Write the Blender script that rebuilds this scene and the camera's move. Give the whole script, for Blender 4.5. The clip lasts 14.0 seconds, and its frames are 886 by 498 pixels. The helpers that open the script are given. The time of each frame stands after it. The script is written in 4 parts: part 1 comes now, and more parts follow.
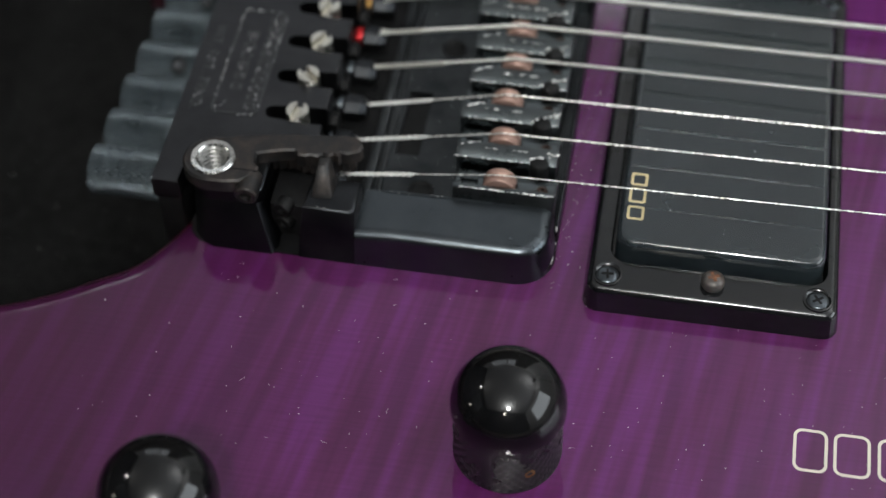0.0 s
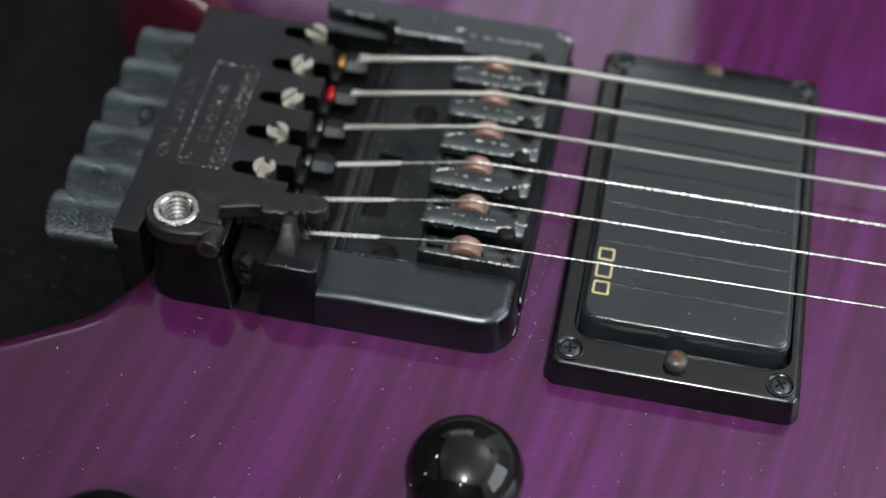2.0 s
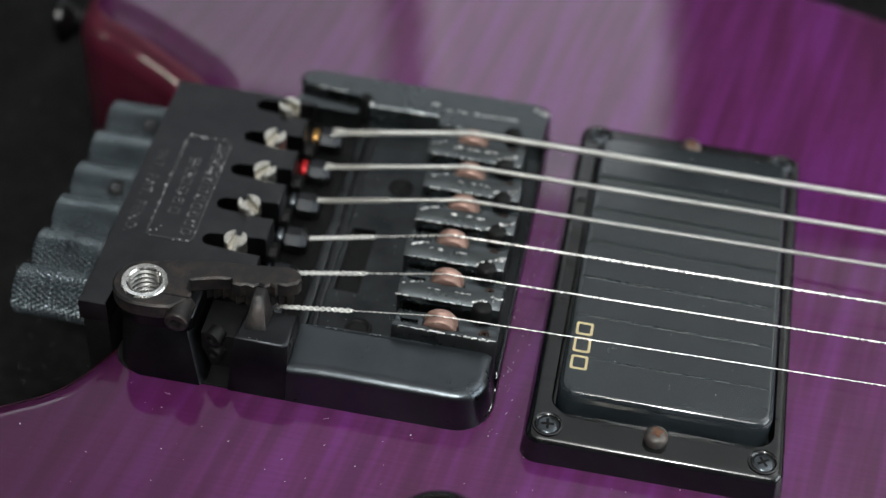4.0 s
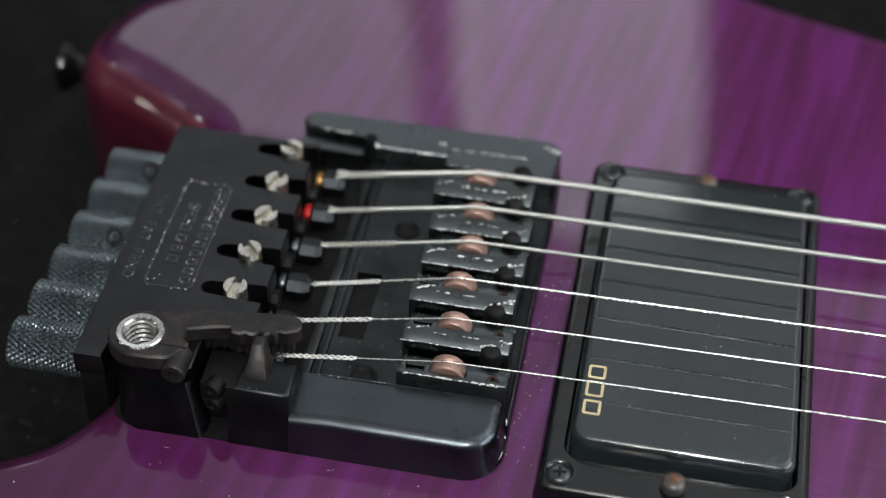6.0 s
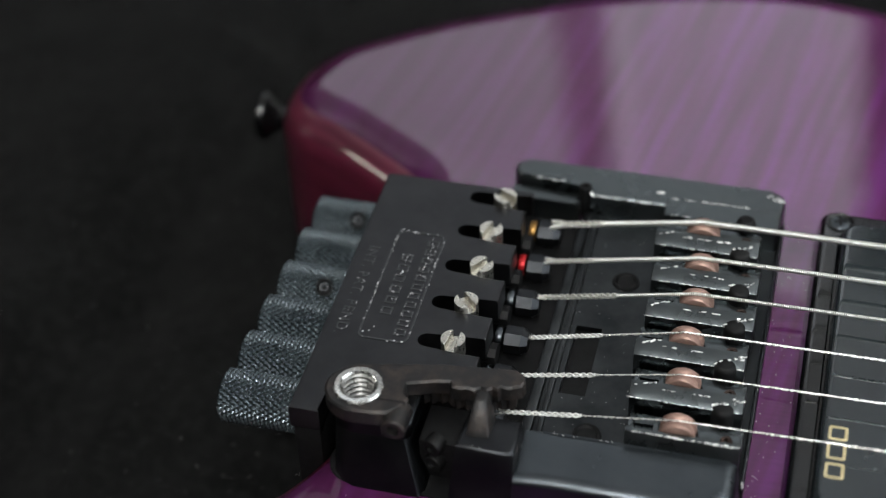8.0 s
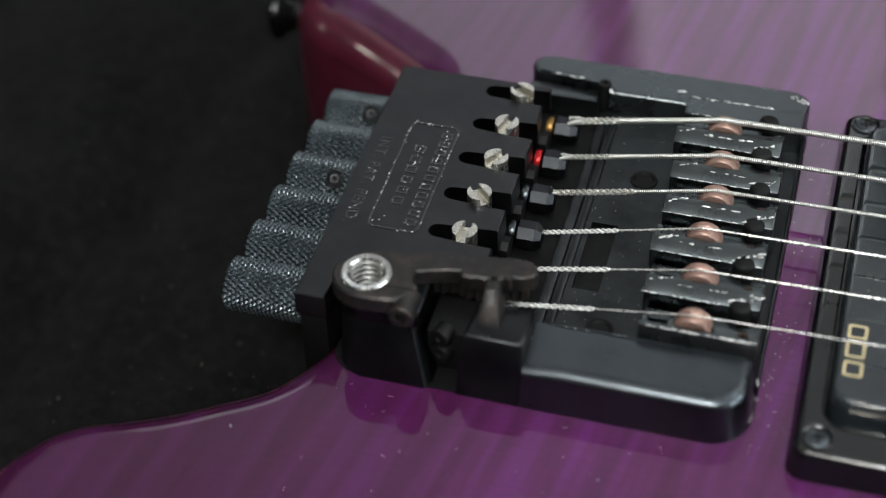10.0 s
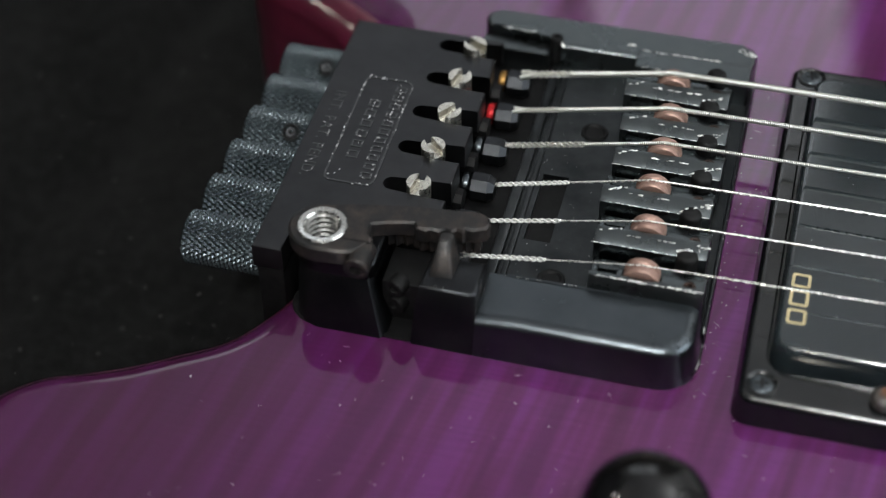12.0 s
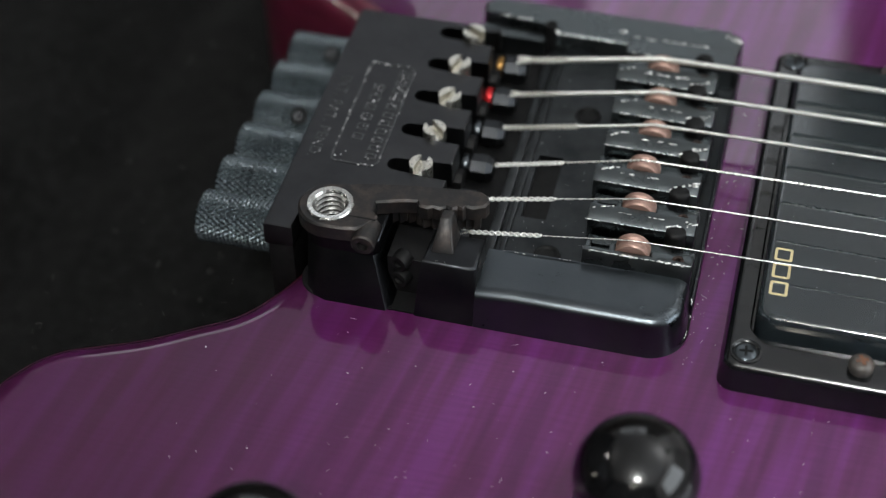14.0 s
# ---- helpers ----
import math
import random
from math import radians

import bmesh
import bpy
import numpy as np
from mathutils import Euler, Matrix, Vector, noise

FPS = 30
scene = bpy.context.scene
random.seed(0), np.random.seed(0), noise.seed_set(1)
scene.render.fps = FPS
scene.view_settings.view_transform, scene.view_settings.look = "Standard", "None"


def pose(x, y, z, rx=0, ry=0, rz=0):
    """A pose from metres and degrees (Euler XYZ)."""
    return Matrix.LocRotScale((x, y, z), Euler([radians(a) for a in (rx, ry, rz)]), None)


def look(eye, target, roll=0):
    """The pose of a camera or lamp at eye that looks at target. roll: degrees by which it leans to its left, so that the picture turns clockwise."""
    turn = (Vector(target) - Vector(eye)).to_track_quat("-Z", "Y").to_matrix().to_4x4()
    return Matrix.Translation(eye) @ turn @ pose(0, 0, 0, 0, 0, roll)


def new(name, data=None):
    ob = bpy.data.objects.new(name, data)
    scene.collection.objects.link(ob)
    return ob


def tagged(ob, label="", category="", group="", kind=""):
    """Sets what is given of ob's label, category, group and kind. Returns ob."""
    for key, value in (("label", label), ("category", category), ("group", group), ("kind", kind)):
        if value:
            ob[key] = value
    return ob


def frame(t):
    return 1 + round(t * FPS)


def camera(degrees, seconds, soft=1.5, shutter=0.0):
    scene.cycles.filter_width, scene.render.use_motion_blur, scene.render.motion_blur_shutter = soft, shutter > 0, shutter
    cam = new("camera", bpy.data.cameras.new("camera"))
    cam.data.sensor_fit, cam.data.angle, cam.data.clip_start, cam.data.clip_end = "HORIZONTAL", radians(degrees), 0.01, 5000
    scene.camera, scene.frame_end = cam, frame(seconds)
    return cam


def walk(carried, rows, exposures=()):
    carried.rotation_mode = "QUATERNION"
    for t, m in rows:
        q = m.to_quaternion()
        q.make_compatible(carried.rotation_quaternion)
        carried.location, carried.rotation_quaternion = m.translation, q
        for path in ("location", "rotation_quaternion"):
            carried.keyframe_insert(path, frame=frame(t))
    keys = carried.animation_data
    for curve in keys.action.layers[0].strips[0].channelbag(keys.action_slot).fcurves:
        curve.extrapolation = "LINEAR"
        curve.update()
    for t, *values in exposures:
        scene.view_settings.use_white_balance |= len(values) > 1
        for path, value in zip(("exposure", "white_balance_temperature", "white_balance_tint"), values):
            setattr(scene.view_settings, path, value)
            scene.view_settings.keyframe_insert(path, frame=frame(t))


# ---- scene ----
cam = camera(29.37, 14.0, soft=1.2)
cam.data.dof.use_dof = True
cam.data.dof.focus_distance = 0.302
cam.data.dof.aperture_fstop = 9.5
PATH = [
    (0, (0.00581, -0.19475, 0.25266), (-0.04071, 0.05219, -0.05856), -1.26),
    (0.5, (0.00408, -0.19457, 0.25186), (-0.03755, 0.05655, -0.05669), 0.88),
    (1, (0.00275, -0.19191, 0.24919), (-0.03465, 0.06190, -0.05770), 2.36),
    (1.5, (0.00224, -0.19160, 0.24813), (-0.03539, 0.06575, -0.05577), 3.02),
    (2, (0.00353, -0.19287, 0.24913), (-0.03447, 0.06820, -0.05152), 3.54),
    (2.5, (0.00478, -0.19338, 0.24916), (-0.03462, 0.07247, -0.04711), 3.79),
    (3, (0.00610, -0.19274, 0.24714), (-0.03435, 0.07674, -0.04568), 3.91),
    (3.2, (0.00359, -0.19427, 0.24563), (-0.03308, 0.07868, -0.04446), 4.67),
    (5.3, (0.00844, -0.18547, 0.23585), (-0.03474, 0.09612, -0.04493), 2.42),
    (5.5, (0.00988, -0.18496, 0.23492), (-0.03572, 0.09763, -0.04448), 1.92),
    (6, (0.00909, -0.18372, 0.23317), (-0.03814, 0.10108, -0.04369), 1.69),
    (6.5, (0.00862, -0.18306, 0.23240), (-0.04639, 0.10297, -0.04176), 0.64),
    (7, (0.00475, -0.18340, 0.22999), (-0.05916, 0.10394, -0.04084), -0.42),
    (7.5, (-0.00158, -0.18046, 0.22894), (-0.07508, 0.10624, -0.04015), -1.62),
    (8, (-0.00732, -0.17833, 0.22458), (-0.08860, 0.10777, -0.04289), -2.43),
    (8.2, (-0.00817, -0.17597, 0.22544), (-0.09200, 0.10487, -0.04677), -2.83),
    (10.3, (-0.00573, -0.18055, 0.21012), (-0.08784, 0.09666, -0.06631), -1.44),
    (10.5, (-0.00566, -0.18047, 0.21073), (-0.08462, 0.09512, -0.06822), -1.15),
    (11, (-0.00572, -0.18075, 0.21184), (-0.08053, 0.09328, -0.06979), -0.87),
    (11.5, (-0.00650, -0.18268, 0.21480), (-0.07754, 0.09009, -0.06901), -0.41),
    (12, (-0.00405, -0.18351, 0.21565), (-0.07661, 0.08841, -0.06859), -0.73),
    (12.5, (-0.00460, -0.18359, 0.21672), (-0.07734, 0.08720, -0.06855), -0.75),
    (13, (-0.00334, -0.18635, 0.21793), (-0.07778, 0.08479, -0.06658), -0.91),
    (13.5, (0.00157, -0.19268, 0.22129), (-0.07309, 0.07779, -0.06379), -1.14),
    (14, (-0.00166, -0.19578, 0.22592), (-0.07296, 0.07405, -0.06063), -0.83),
]
walk(cam, [(t, look(eye, target, roll)) for t, eye, target, roll in PATH], [(0, -0.08), (1, -0.02), (2, 0.07), (3, 0.1), (14, 0.1)])

# ---- light ----
world = bpy.data.worlds.new("room_air")
scene.world = world
world.use_nodes = True
world.node_tree.nodes["Background"].inputs[0].default_value = (0.75, 0.85, 1.0, 1)
world.node_tree.nodes["Background"].inputs[1].default_value = 0.02


def area_lamp(name, eye, target, w, h, watts, colour, disk=False):
    data = bpy.data.lights.new(name, "AREA")
    data.shape, data.size, data.size_y = ("DISK" if disk else "RECTANGLE"), w, h
    data.energy, data.color = watts, colour
    ob = new(name, data)
    ob.matrix_world = look(eye, target)
    return ob


# pale daylight through the blinds of the far and side walls, a bright ceiling lamp and two small lamps at the side,
# plus an added, unseen uplighter
WALL_Y = 2.4
area_lamp("daylight_in_window", (-1.02, WALL_Y - 0.02, 1.68), (-1.02, 0, 1.68), 1.00, 0.80, 3.0, (0.90, 0.95, 1.0))
area_lamp("daylight_in_window", (-0.18, WALL_Y - 0.02, 1.68), (-0.18, 0, 1.68), 0.48, 0.80, 1.8, (0.90, 0.95, 1.0))
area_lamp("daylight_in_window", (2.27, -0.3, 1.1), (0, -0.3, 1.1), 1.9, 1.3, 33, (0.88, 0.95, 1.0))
area_lamp("daylight_in_window", (-2.27, -0.9, 1.3), (0, -0.9, 1.3), 1.2, 0.9, 0.25, (0.88, 0.95, 1.0))


def bulb(name, place, radius, watts, colour):
    data = bpy.data.lights.new(name, "POINT")
    data.shadow_soft_size, data.energy, data.color = radius, watts, colour
    ob = new(name, data)
    ob.location = place


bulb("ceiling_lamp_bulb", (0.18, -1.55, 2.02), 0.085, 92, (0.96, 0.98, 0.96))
# added helper: lifts the ceiling's reflection in the lacquer and the pickup
bulb("added_uplight_bulb", (1.40, 1.15, 1.66), 0.04, 58, (0.97, 0.98, 0.97))
bulb("ceiling_lamp_bulb", (-0.05, -1.95, 1.72), 0.05, 10, (1.0, 0.93, 0.80))
bulb("side_lamp_bulb", (-1.98, 0.20, 1.62), 0.065, 11.0, (1.0, 0.97, 0.92))
bulb("side_lamp_bulb", (-1.95, -0.52, 0.38), 0.06, 2.0, (1.0, 0.95, 0.82))

# ---- materials ----


def material(name, colour, rough=0.5, metal=0.0, coat=0.0):
    m = bpy.data.materials.new(name)
    m.use_nodes = True
    b = m.node_tree.nodes["Principled BSDF"]
    b.inputs["Base Color"].default_value = (*colour, 1)
    b.inputs["Roughness"].default_value = rough
    b.inputs["Metallic"].default_value = metal
    b.inputs["Coat Weight"].default_value = coat
    b.inputs["Coat Roughness"].default_value = 0.03
    return m, m.node_tree, b


def noise_node(tree, scale, detail=4, rough=0.55, stretch=(1, 1, 1), turn=0.0):
    co = tree.nodes.new("ShaderNodeTexCoord")
    mp = tree.nodes.new("ShaderNodeMapping")
    mp.inputs["Scale"].default_value = stretch
    n = tree.nodes.new("ShaderNodeTexNoise")
    n.inputs["Scale"].default_value, n.inputs["Detail"].default_value, n.inputs["Roughness"].default_value = scale, detail, rough
    source = co.outputs["Object"]
    if turn:
        first = tree.nodes.new("ShaderNodeMapping")
        first.inputs["Rotation"].default_value = (0, 0, turn)
        tree.links.new(source, first.inputs["Vector"])
        source = first.outputs["Vector"]
    tree.links.new(source, mp.inputs["Vector"])
    tree.links.new(mp.outputs["Vector"], n.inputs["Vector"])
    return n


def ramp(tree, source, stops):
    r = tree.nodes.new("ShaderNodeValToRGB")
    while len(r.color_ramp.elements) < len(stops):
        r.color_ramp.elements.new(0.5)
    for e, (p, c) in zip(r.color_ramp.elements, stops):
        e.position, e.color = p, (*c, 1)
    tree.links.new(source, r.inputs["Fac"])
    return r


def mix_colour(tree, fac, a, b):
    n = tree.nodes.new("ShaderNodeMix")
    n.data_type = "RGBA"
    for sock, value in ((n.inputs[0], fac), (n.inputs[6], a), (n.inputs[7], b)):
        if isinstance(value, (int, float)):
            sock.default_value = value
        elif isinstance(value, tuple):
            sock.default_value = (*value, 1)
        else:
            tree.links.new(value, sock)
    return n.outputs[2]


def bump(tree, b, height, strength, distance):
    n = tree.nodes.new("ShaderNodeBump")
    n.inputs["Strength"].default_value, n.inputs["Distance"].default_value = strength, distance
    tree.links.new(height, n.inputs["Height"])
    tree.links.new(n.outputs["Normal"], b.inputs["Normal"])


def coated_metal(name, dark, light, rough, gloss=0.5, grain=2600, peel=0.35, vary=1.0):
    """Black powder coat on metal, with a fine orange-peel grain, faint smears and bare spots where it is worn."""
    m, tree, b = material(name, dark, rough)
    b.inputs["Specular IOR Level"].default_value = gloss
    big = noise_node(tree, 90, 5, 0.6)
    fine = noise_node(tree, grain, 3, 0.6)
    base = ramp(tree, big.outputs["Fac"], [(0.35, dark), (0.7, light)])
    colour = base.outputs["Color"]
    r = ramp(tree, big.outputs["Fac"], [(0.3, (rough - 0.06 * vary,) * 3), (0.75, (rough + 0.12 * vary,) * 3)])
    tree.links.new(r.outputs["Color"], b.inputs["Roughness"])
    if isinstance(colour, bpy.types.NodeSocket):
        tree.links.new(colour, b.inputs["Base Color"])
    bump(tree, b, fine.outputs["Fac"], peel, 0.00004)
    return m


BLACK = coated_metal("black_plated_steel", (0.080, 0.092, 0.102), (0.102, 0.115, 0.126), 0.28, 0.5, 2600, 0.55, 0.3)
# dusty plating, darkened further to hold the shade inside the bridge
FLOOR_BLACK = coated_metal("dusty_shaded_base_plating", (0.028, 0.031, 0.033), (0.068, 0.073, 0.076), 0.38, 0.5)
BLACK_WORN = coated_metal("worn_black_saddle_plating", (0.084, 0.095, 0.099), (0.118, 0.131, 0.136), 0.28, 0.5)
BLACK_SATIN = coated_metal("satin_black_housing", (0.045, 0.046, 0.049), (0.065, 0.066, 0.070), 0.36, 0.5, 5000)
POST_BLACK = coated_metal("deep_black_plating", (0.030, 0.032, 0.035), (0.048, 0.050, 0.054), 0.36, 0.5, 4000)
SKIRT = coated_metal("knurled_black_metal", (0.010, 0.010, 0.011), (0.016, 0.016, 0.017), 0.26, 0.5, 4000)
for plated in (BLACK, FLOOR_BLACK, BLACK_WORN, BLACK_SATIN, POST_BLACK):
    plated.node_tree.nodes["Principled BSDF"].inputs["Metallic"].default_value = 1.0
KNURL = coated_metal("blued_knurled_steel", (0.056, 0.071, 0.080), (0.100, 0.122, 0.133), 0.20, 0.5)
KNURL.node_tree.nodes["Principled BSDF"].inputs["Metallic"].default_value = 0.7
PICKUP = coated_metal("matte_black_pickup_plastic", (0.015, 0.0205, 0.0235), (0.022, 0.0295, 0.0335), 0.08, 0.85, 3200, 0.05, 0.12)
RING = coated_metal("glossy_black_ring_plastic", (0.003, 0.0036, 0.0042), (0.005, 0.006, 0.0068), 0.12, 0.7, 900, 0.03)
GLOSS, _t, _b = material("polished_black_lacquered_metal", (0.004, 0.004, 0.0045), 0.07, 0.0)
_n = noise_node(_t, 260, 5, 0.65)
_t.links.new(ramp(_t, _n.outputs["Fac"], [(0.4, (0.03,) * 3), (0.75, (0.10,) * 3)]).outputs["Color"], _b.inputs["Roughness"])


def rusty(name, clean, rust, low, high, rough, metal):
    m, tree, b = material(name, clean, rough, metal)
    n = noise_node(tree, 330, 7, 0.7)
    f = noise_node(tree, 1500, 4, 0.6)
    tree.links.new(ramp(tree, n.outputs["Fac"], [(low, clean), (high, rust)]).outputs["Color"], b.inputs["Base Color"])
    tree.links.new(ramp(tree, f.outputs["Fac"], [(0.3, (rough - 0.08,) * 3), (0.7, (rough + 0.15,) * 3)]).outputs["Color"], b.inputs["Roughness"])
    bump(tree, b, f.outputs["Fac"], 0.5, 0.00008)
    return m


COPPER = rusty("worn_copper_roller", (0.40, 0.26, 0.215), (0.26, 0.15, 0.12), 0.35, 0.75, 0.38, 0.5)
RUST = rusty("rusty_recess_steel", (0.05, 0.03, 0.022), (0.22, 0.085, 0.035), 0.35, 0.65, 0.5, 0.3)
GREY_STEEL = rusty("dull_grey_screw_steel", (0.10, 0.095, 0.09), (0.13, 0.085, 0.065), 0.45, 0.7, 0.38, 0.5)
BROWN_STEEL = rusty("browned_screw_steel", (0.018, 0.014, 0.012), (0.065, 0.03, 0.02), 0.4, 0.7, 0.45, 0.4)
LEVER = rusty("bare_lever_steel", (0.016, 0.0155, 0.016), (0.054, 0.040, 0.034), 0.46, 0.72, 0.40, 0.4)
STEEL = rusty("bright_screw_steel", (0.66, 0.64, 0.58), (0.40, 0.37, 0.30), 0.45, 0.8, 0.28, 1.0)
NICKEL = rusty("nickel_threaded_steel", (0.72, 0.72, 0.70), (0.5, 0.5, 0.47), 0.4, 0.8, 0.22, 1.0)
# the insert's steel toned down for the shade inside its hole
THREAD = rusty("shaded_thread_steel", (0.30, 0.30, 0.29), (0.15, 0.15, 0.145), 0.4, 0.75, 0.30, 1.0)
PLAIN_STRING = rusty("plain_steel_string", (0.92, 0.91, 0.87), (0.80, 0.72, 0.56), 0.55, 0.85, 0.22, 0.85)
TWIST = rusty("bright_tinned_twist", (0.95, 0.95, 0.92), (0.86, 0.85, 0.80), 0.5, 0.8, 0.18, 0.35)
# near-black for screws, and for recesses and gaps with their shade in the colour
DARK, _t, _b = material("black_steel_and_recess_shade", (0.002, 0.002, 0.002), 0.6)
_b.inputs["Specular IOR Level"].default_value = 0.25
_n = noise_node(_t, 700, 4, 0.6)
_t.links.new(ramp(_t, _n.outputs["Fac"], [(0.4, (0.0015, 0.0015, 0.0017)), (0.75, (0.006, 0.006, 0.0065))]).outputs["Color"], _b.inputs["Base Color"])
RED, _t, _b = material("red_anodised_ball_end", (0.42, 0.012, 0.016), 0.3, 0.5)
BRASS, _t, _b = material("brass_ball_end", (0.34, 0.19, 0.06), 0.35, 0.9)
GOLD, _t, _b = material("gold_print", (0.62, 0.52, 0.30), 0.4, 0.3)
CREAM, _t, _b = material("cream_outline_print", (0.66, 0.62, 0.52), 0.4)
DUST, _t, _b = material("pale_dust", (0.62, 0.58, 0.60), 0.9)
ENGRAVED, _t, _b = material("raised_cast_lettering", (0.055, 0.058, 0.06), 0.36)
_n = noise_node(_t, 900, 5, 0.7)
_t.links.new(ramp(_t, _n.outputs["Fac"], [(0.56, (0.030, 0.032, 0.034)), (0.64, (0.42, 0.42, 0.42))]).outputs["Color"], _b.inputs["Base Color"])

# wound string: fine wrap round the core along x
WOUND, _t, _b = material("wound_nickel_string", (0.92, 0.91, 0.85), 0.34, 0.85)
_co = _t.nodes.new("ShaderNodeTexCoord")
_w = _t.nodes.new("ShaderNodeTexWave")
_w.bands_direction = "X"
_w.inputs["Scale"].default_value = 820.0
_t.links.new(_co.outputs["Object"], _w.inputs["Vector"])
bump(_t, _b, _w.outputs["Fac"], 1.0, 0.00014)

# flamed maple under purple lacquer: bands across the grain, plus fine pore streaks
MAPLE, _t, _b = material("purple_flamed_maple_lacquer", (0.10, 0.02, 0.12), 0.38, 0, 1.0)
_b.inputs["Specular IOR Level"].default_value = 0.05
_b.inputs["Coat IOR"].default_value = 1.6
_flame = noise_node(_t, 1.0, 2, 0.5, (270, 17, 17), radians(9))
_wide = noise_node(_t, 1.0, 3, 0.5, (80, 22, 20), radians(12))
_streak = noise_node(_t, 1.0, 4, 0.6, (120, 1500, 100))
_c1 = ramp(_t, _flame.outputs["Fac"], [(0.36, (0.055, 0.0080, 0.038)), (0.50, (0.084, 0.0116, 0.067)), (0.66, (0.112, 0.0160, 0.119))])
_c2 = ramp(_t, _wide.outputs["Fac"], [(0.30, (0.062, 0.0086, 0.046)), (0.72, (0.095, 0.0140, 0.113))])
_col = mix_colour(_t, 0.38, _c1.outputs["Color"], _c2.outputs["Color"])
_fine = ramp(_t, _streak.outputs["Fac"], [(0.35, (0.98, 0.97, 0.98)), (0.65, (1.12, 1.12, 1.12))])
_mul = _t.nodes.new("ShaderNodeMix")
_mul.data_type, _mul.blend_type = "RGBA", "MULTIPLY"
_mul.inputs[0].default_value = 1.0
_t.links.new(_col, _mul.inputs[6])
_t.links.new(_fine.outputs["Color"], _mul.inputs[7])
# the stain turns wine red towards the tail, darkened further there for the light's falloff
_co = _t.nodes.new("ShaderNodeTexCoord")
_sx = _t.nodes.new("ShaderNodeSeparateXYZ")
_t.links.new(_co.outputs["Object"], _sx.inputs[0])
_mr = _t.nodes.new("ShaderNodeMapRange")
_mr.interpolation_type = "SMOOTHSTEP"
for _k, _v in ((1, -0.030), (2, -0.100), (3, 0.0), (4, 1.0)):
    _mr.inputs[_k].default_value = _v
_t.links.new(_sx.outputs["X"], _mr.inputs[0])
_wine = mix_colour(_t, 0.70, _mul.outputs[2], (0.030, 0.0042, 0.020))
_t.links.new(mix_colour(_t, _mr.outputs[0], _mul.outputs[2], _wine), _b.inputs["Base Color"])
_smear = noise_node(_t, 45, 5, 0.6)
_t.links.new(ramp(_t, _smear.outputs["Fac"], [(0.35, (0.025,) * 3), (0.8, (0.065,) * 3)]).outputs["Color"], _b.inputs["Coat Roughness"])
_wavy = noise_node(_t, 60, 2, 0.5)
_bn = _t.nodes.new("ShaderNodeBump")
_bn.inputs["Strength"].default_value, _bn.inputs["Distance"].default_value = 0.06, 0.0006
_t.links.new(_wavy.outputs["Fac"], _bn.inputs["Height"])
_t.links.new(_bn.outputs["Normal"], _b.inputs["Coat Normal"])

# the sides are stained wine red under the same lacquer
SIDES, _t, _b = material("wine_red_lacquered_side", (0.05, 0.005, 0.012), 0.3, 0, 1.0)
_n = noise_node(_t, 1.0, 4, 0.6, (30, 30, 400))
_t.links.new(ramp(_t, _n.outputs["Fac"], [(0.3, (0.050, 0.0045, 0.014)), (0.7, (0.105, 0.011, 0.030))]).outputs["Color"], _b.inputs["Base Color"])

# black plush of the case
PLUSH, _t, _b = material("black_plush_lining", (0.010, 0.010, 0.011), 0.95)
_n = noise_node(_t, 55, 6, 0.65)
_f = noise_node(_t, 2400, 3, 0.7)
_a = ramp(_t, _n.outputs["Fac"], [(0.35, (0.0010, 0.0010, 0.0011)), (0.75, (0.0125, 0.0125, 0.0125))])
_g = ramp(_t, _f.outputs["Fac"], [(0.48, (0.0011, 0.0011, 0.0011)), (0.76, (0.030, 0.030, 0.029))])
_m = noise_node(_t, 300, 4, 0.7)
_h = ramp(_t, _m.outputs["Fac"], [(0.45, (0.0012, 0.0012, 0.0012)), (0.72, (0.030, 0.030, 0.0295))])
_g2 = mix_colour(_t, 0.5, _g.outputs["Color"], _h.outputs["Color"])
_t.links.new(mix_colour(_t, 0.55, _a.outputs["Color"], _g2), _b.inputs["Base Color"])
_b.inputs["Sheen Weight"].default_value = 0.01
_b.inputs["Specular IOR Level"].default_value = 0.1
_b.inputs["Sheen Roughness"].default_value = 0.5
bump(_t, _b, _f.outputs["Fac"], 1.0, 0.0006)

WALL_PAINT, _t, _b = material("grey_wall_paint", (0.62, 0.62, 0.62), 0.9)
_n = noise_node(_t, 3, 5, 0.6)
_t.links.new(ramp(_t, _n.outputs["Fac"], [(0.3, (0.58, 0.58, 0.58)), (0.7, (0.66, 0.66, 0.66))]).outputs["Color"], _b.inputs["Base Color"])
CEILING_PAINT, _t, _b = material("white_ceiling_paint", (0.84, 0.84, 0.85), 0.9)
_n = noise_node(_t, 3, 5, 0.6)
_t.links.new(ramp(_t, _n.outputs["Fac"], [(0.3, (0.82, 0.82, 0.83)), (0.7, (0.87, 0.87, 0.88))]).outputs["Color"], _b.inputs["Base Color"])
FLOORING, _t, _b = material("dark_floor_boards", (0.06, 0.045, 0.035), 0.6)
_n = noise_node(_t, 1, 5, 0.6, (2, 30, 2))
_t.links.new(ramp(_t, _n.outputs["Fac"], [(0.3, (0.045, 0.033, 0.025)), (0.7, (0.085, 0.06, 0.045))]).outputs["Color"], _b.inputs["Base Color"])
CHIP = rusty("bare_chipped_metal", (0.88, 0.89, 0.88), (0.66, 0.67, 0.66), 0.4, 0.8, 0.32, 0.5)
DARK_WALL, _t, _b = material("dark_grey_wall_paint", (0.03, 0.03, 0.032), 0.9)
_n = noise_node(_t, 3, 5, 0.6)
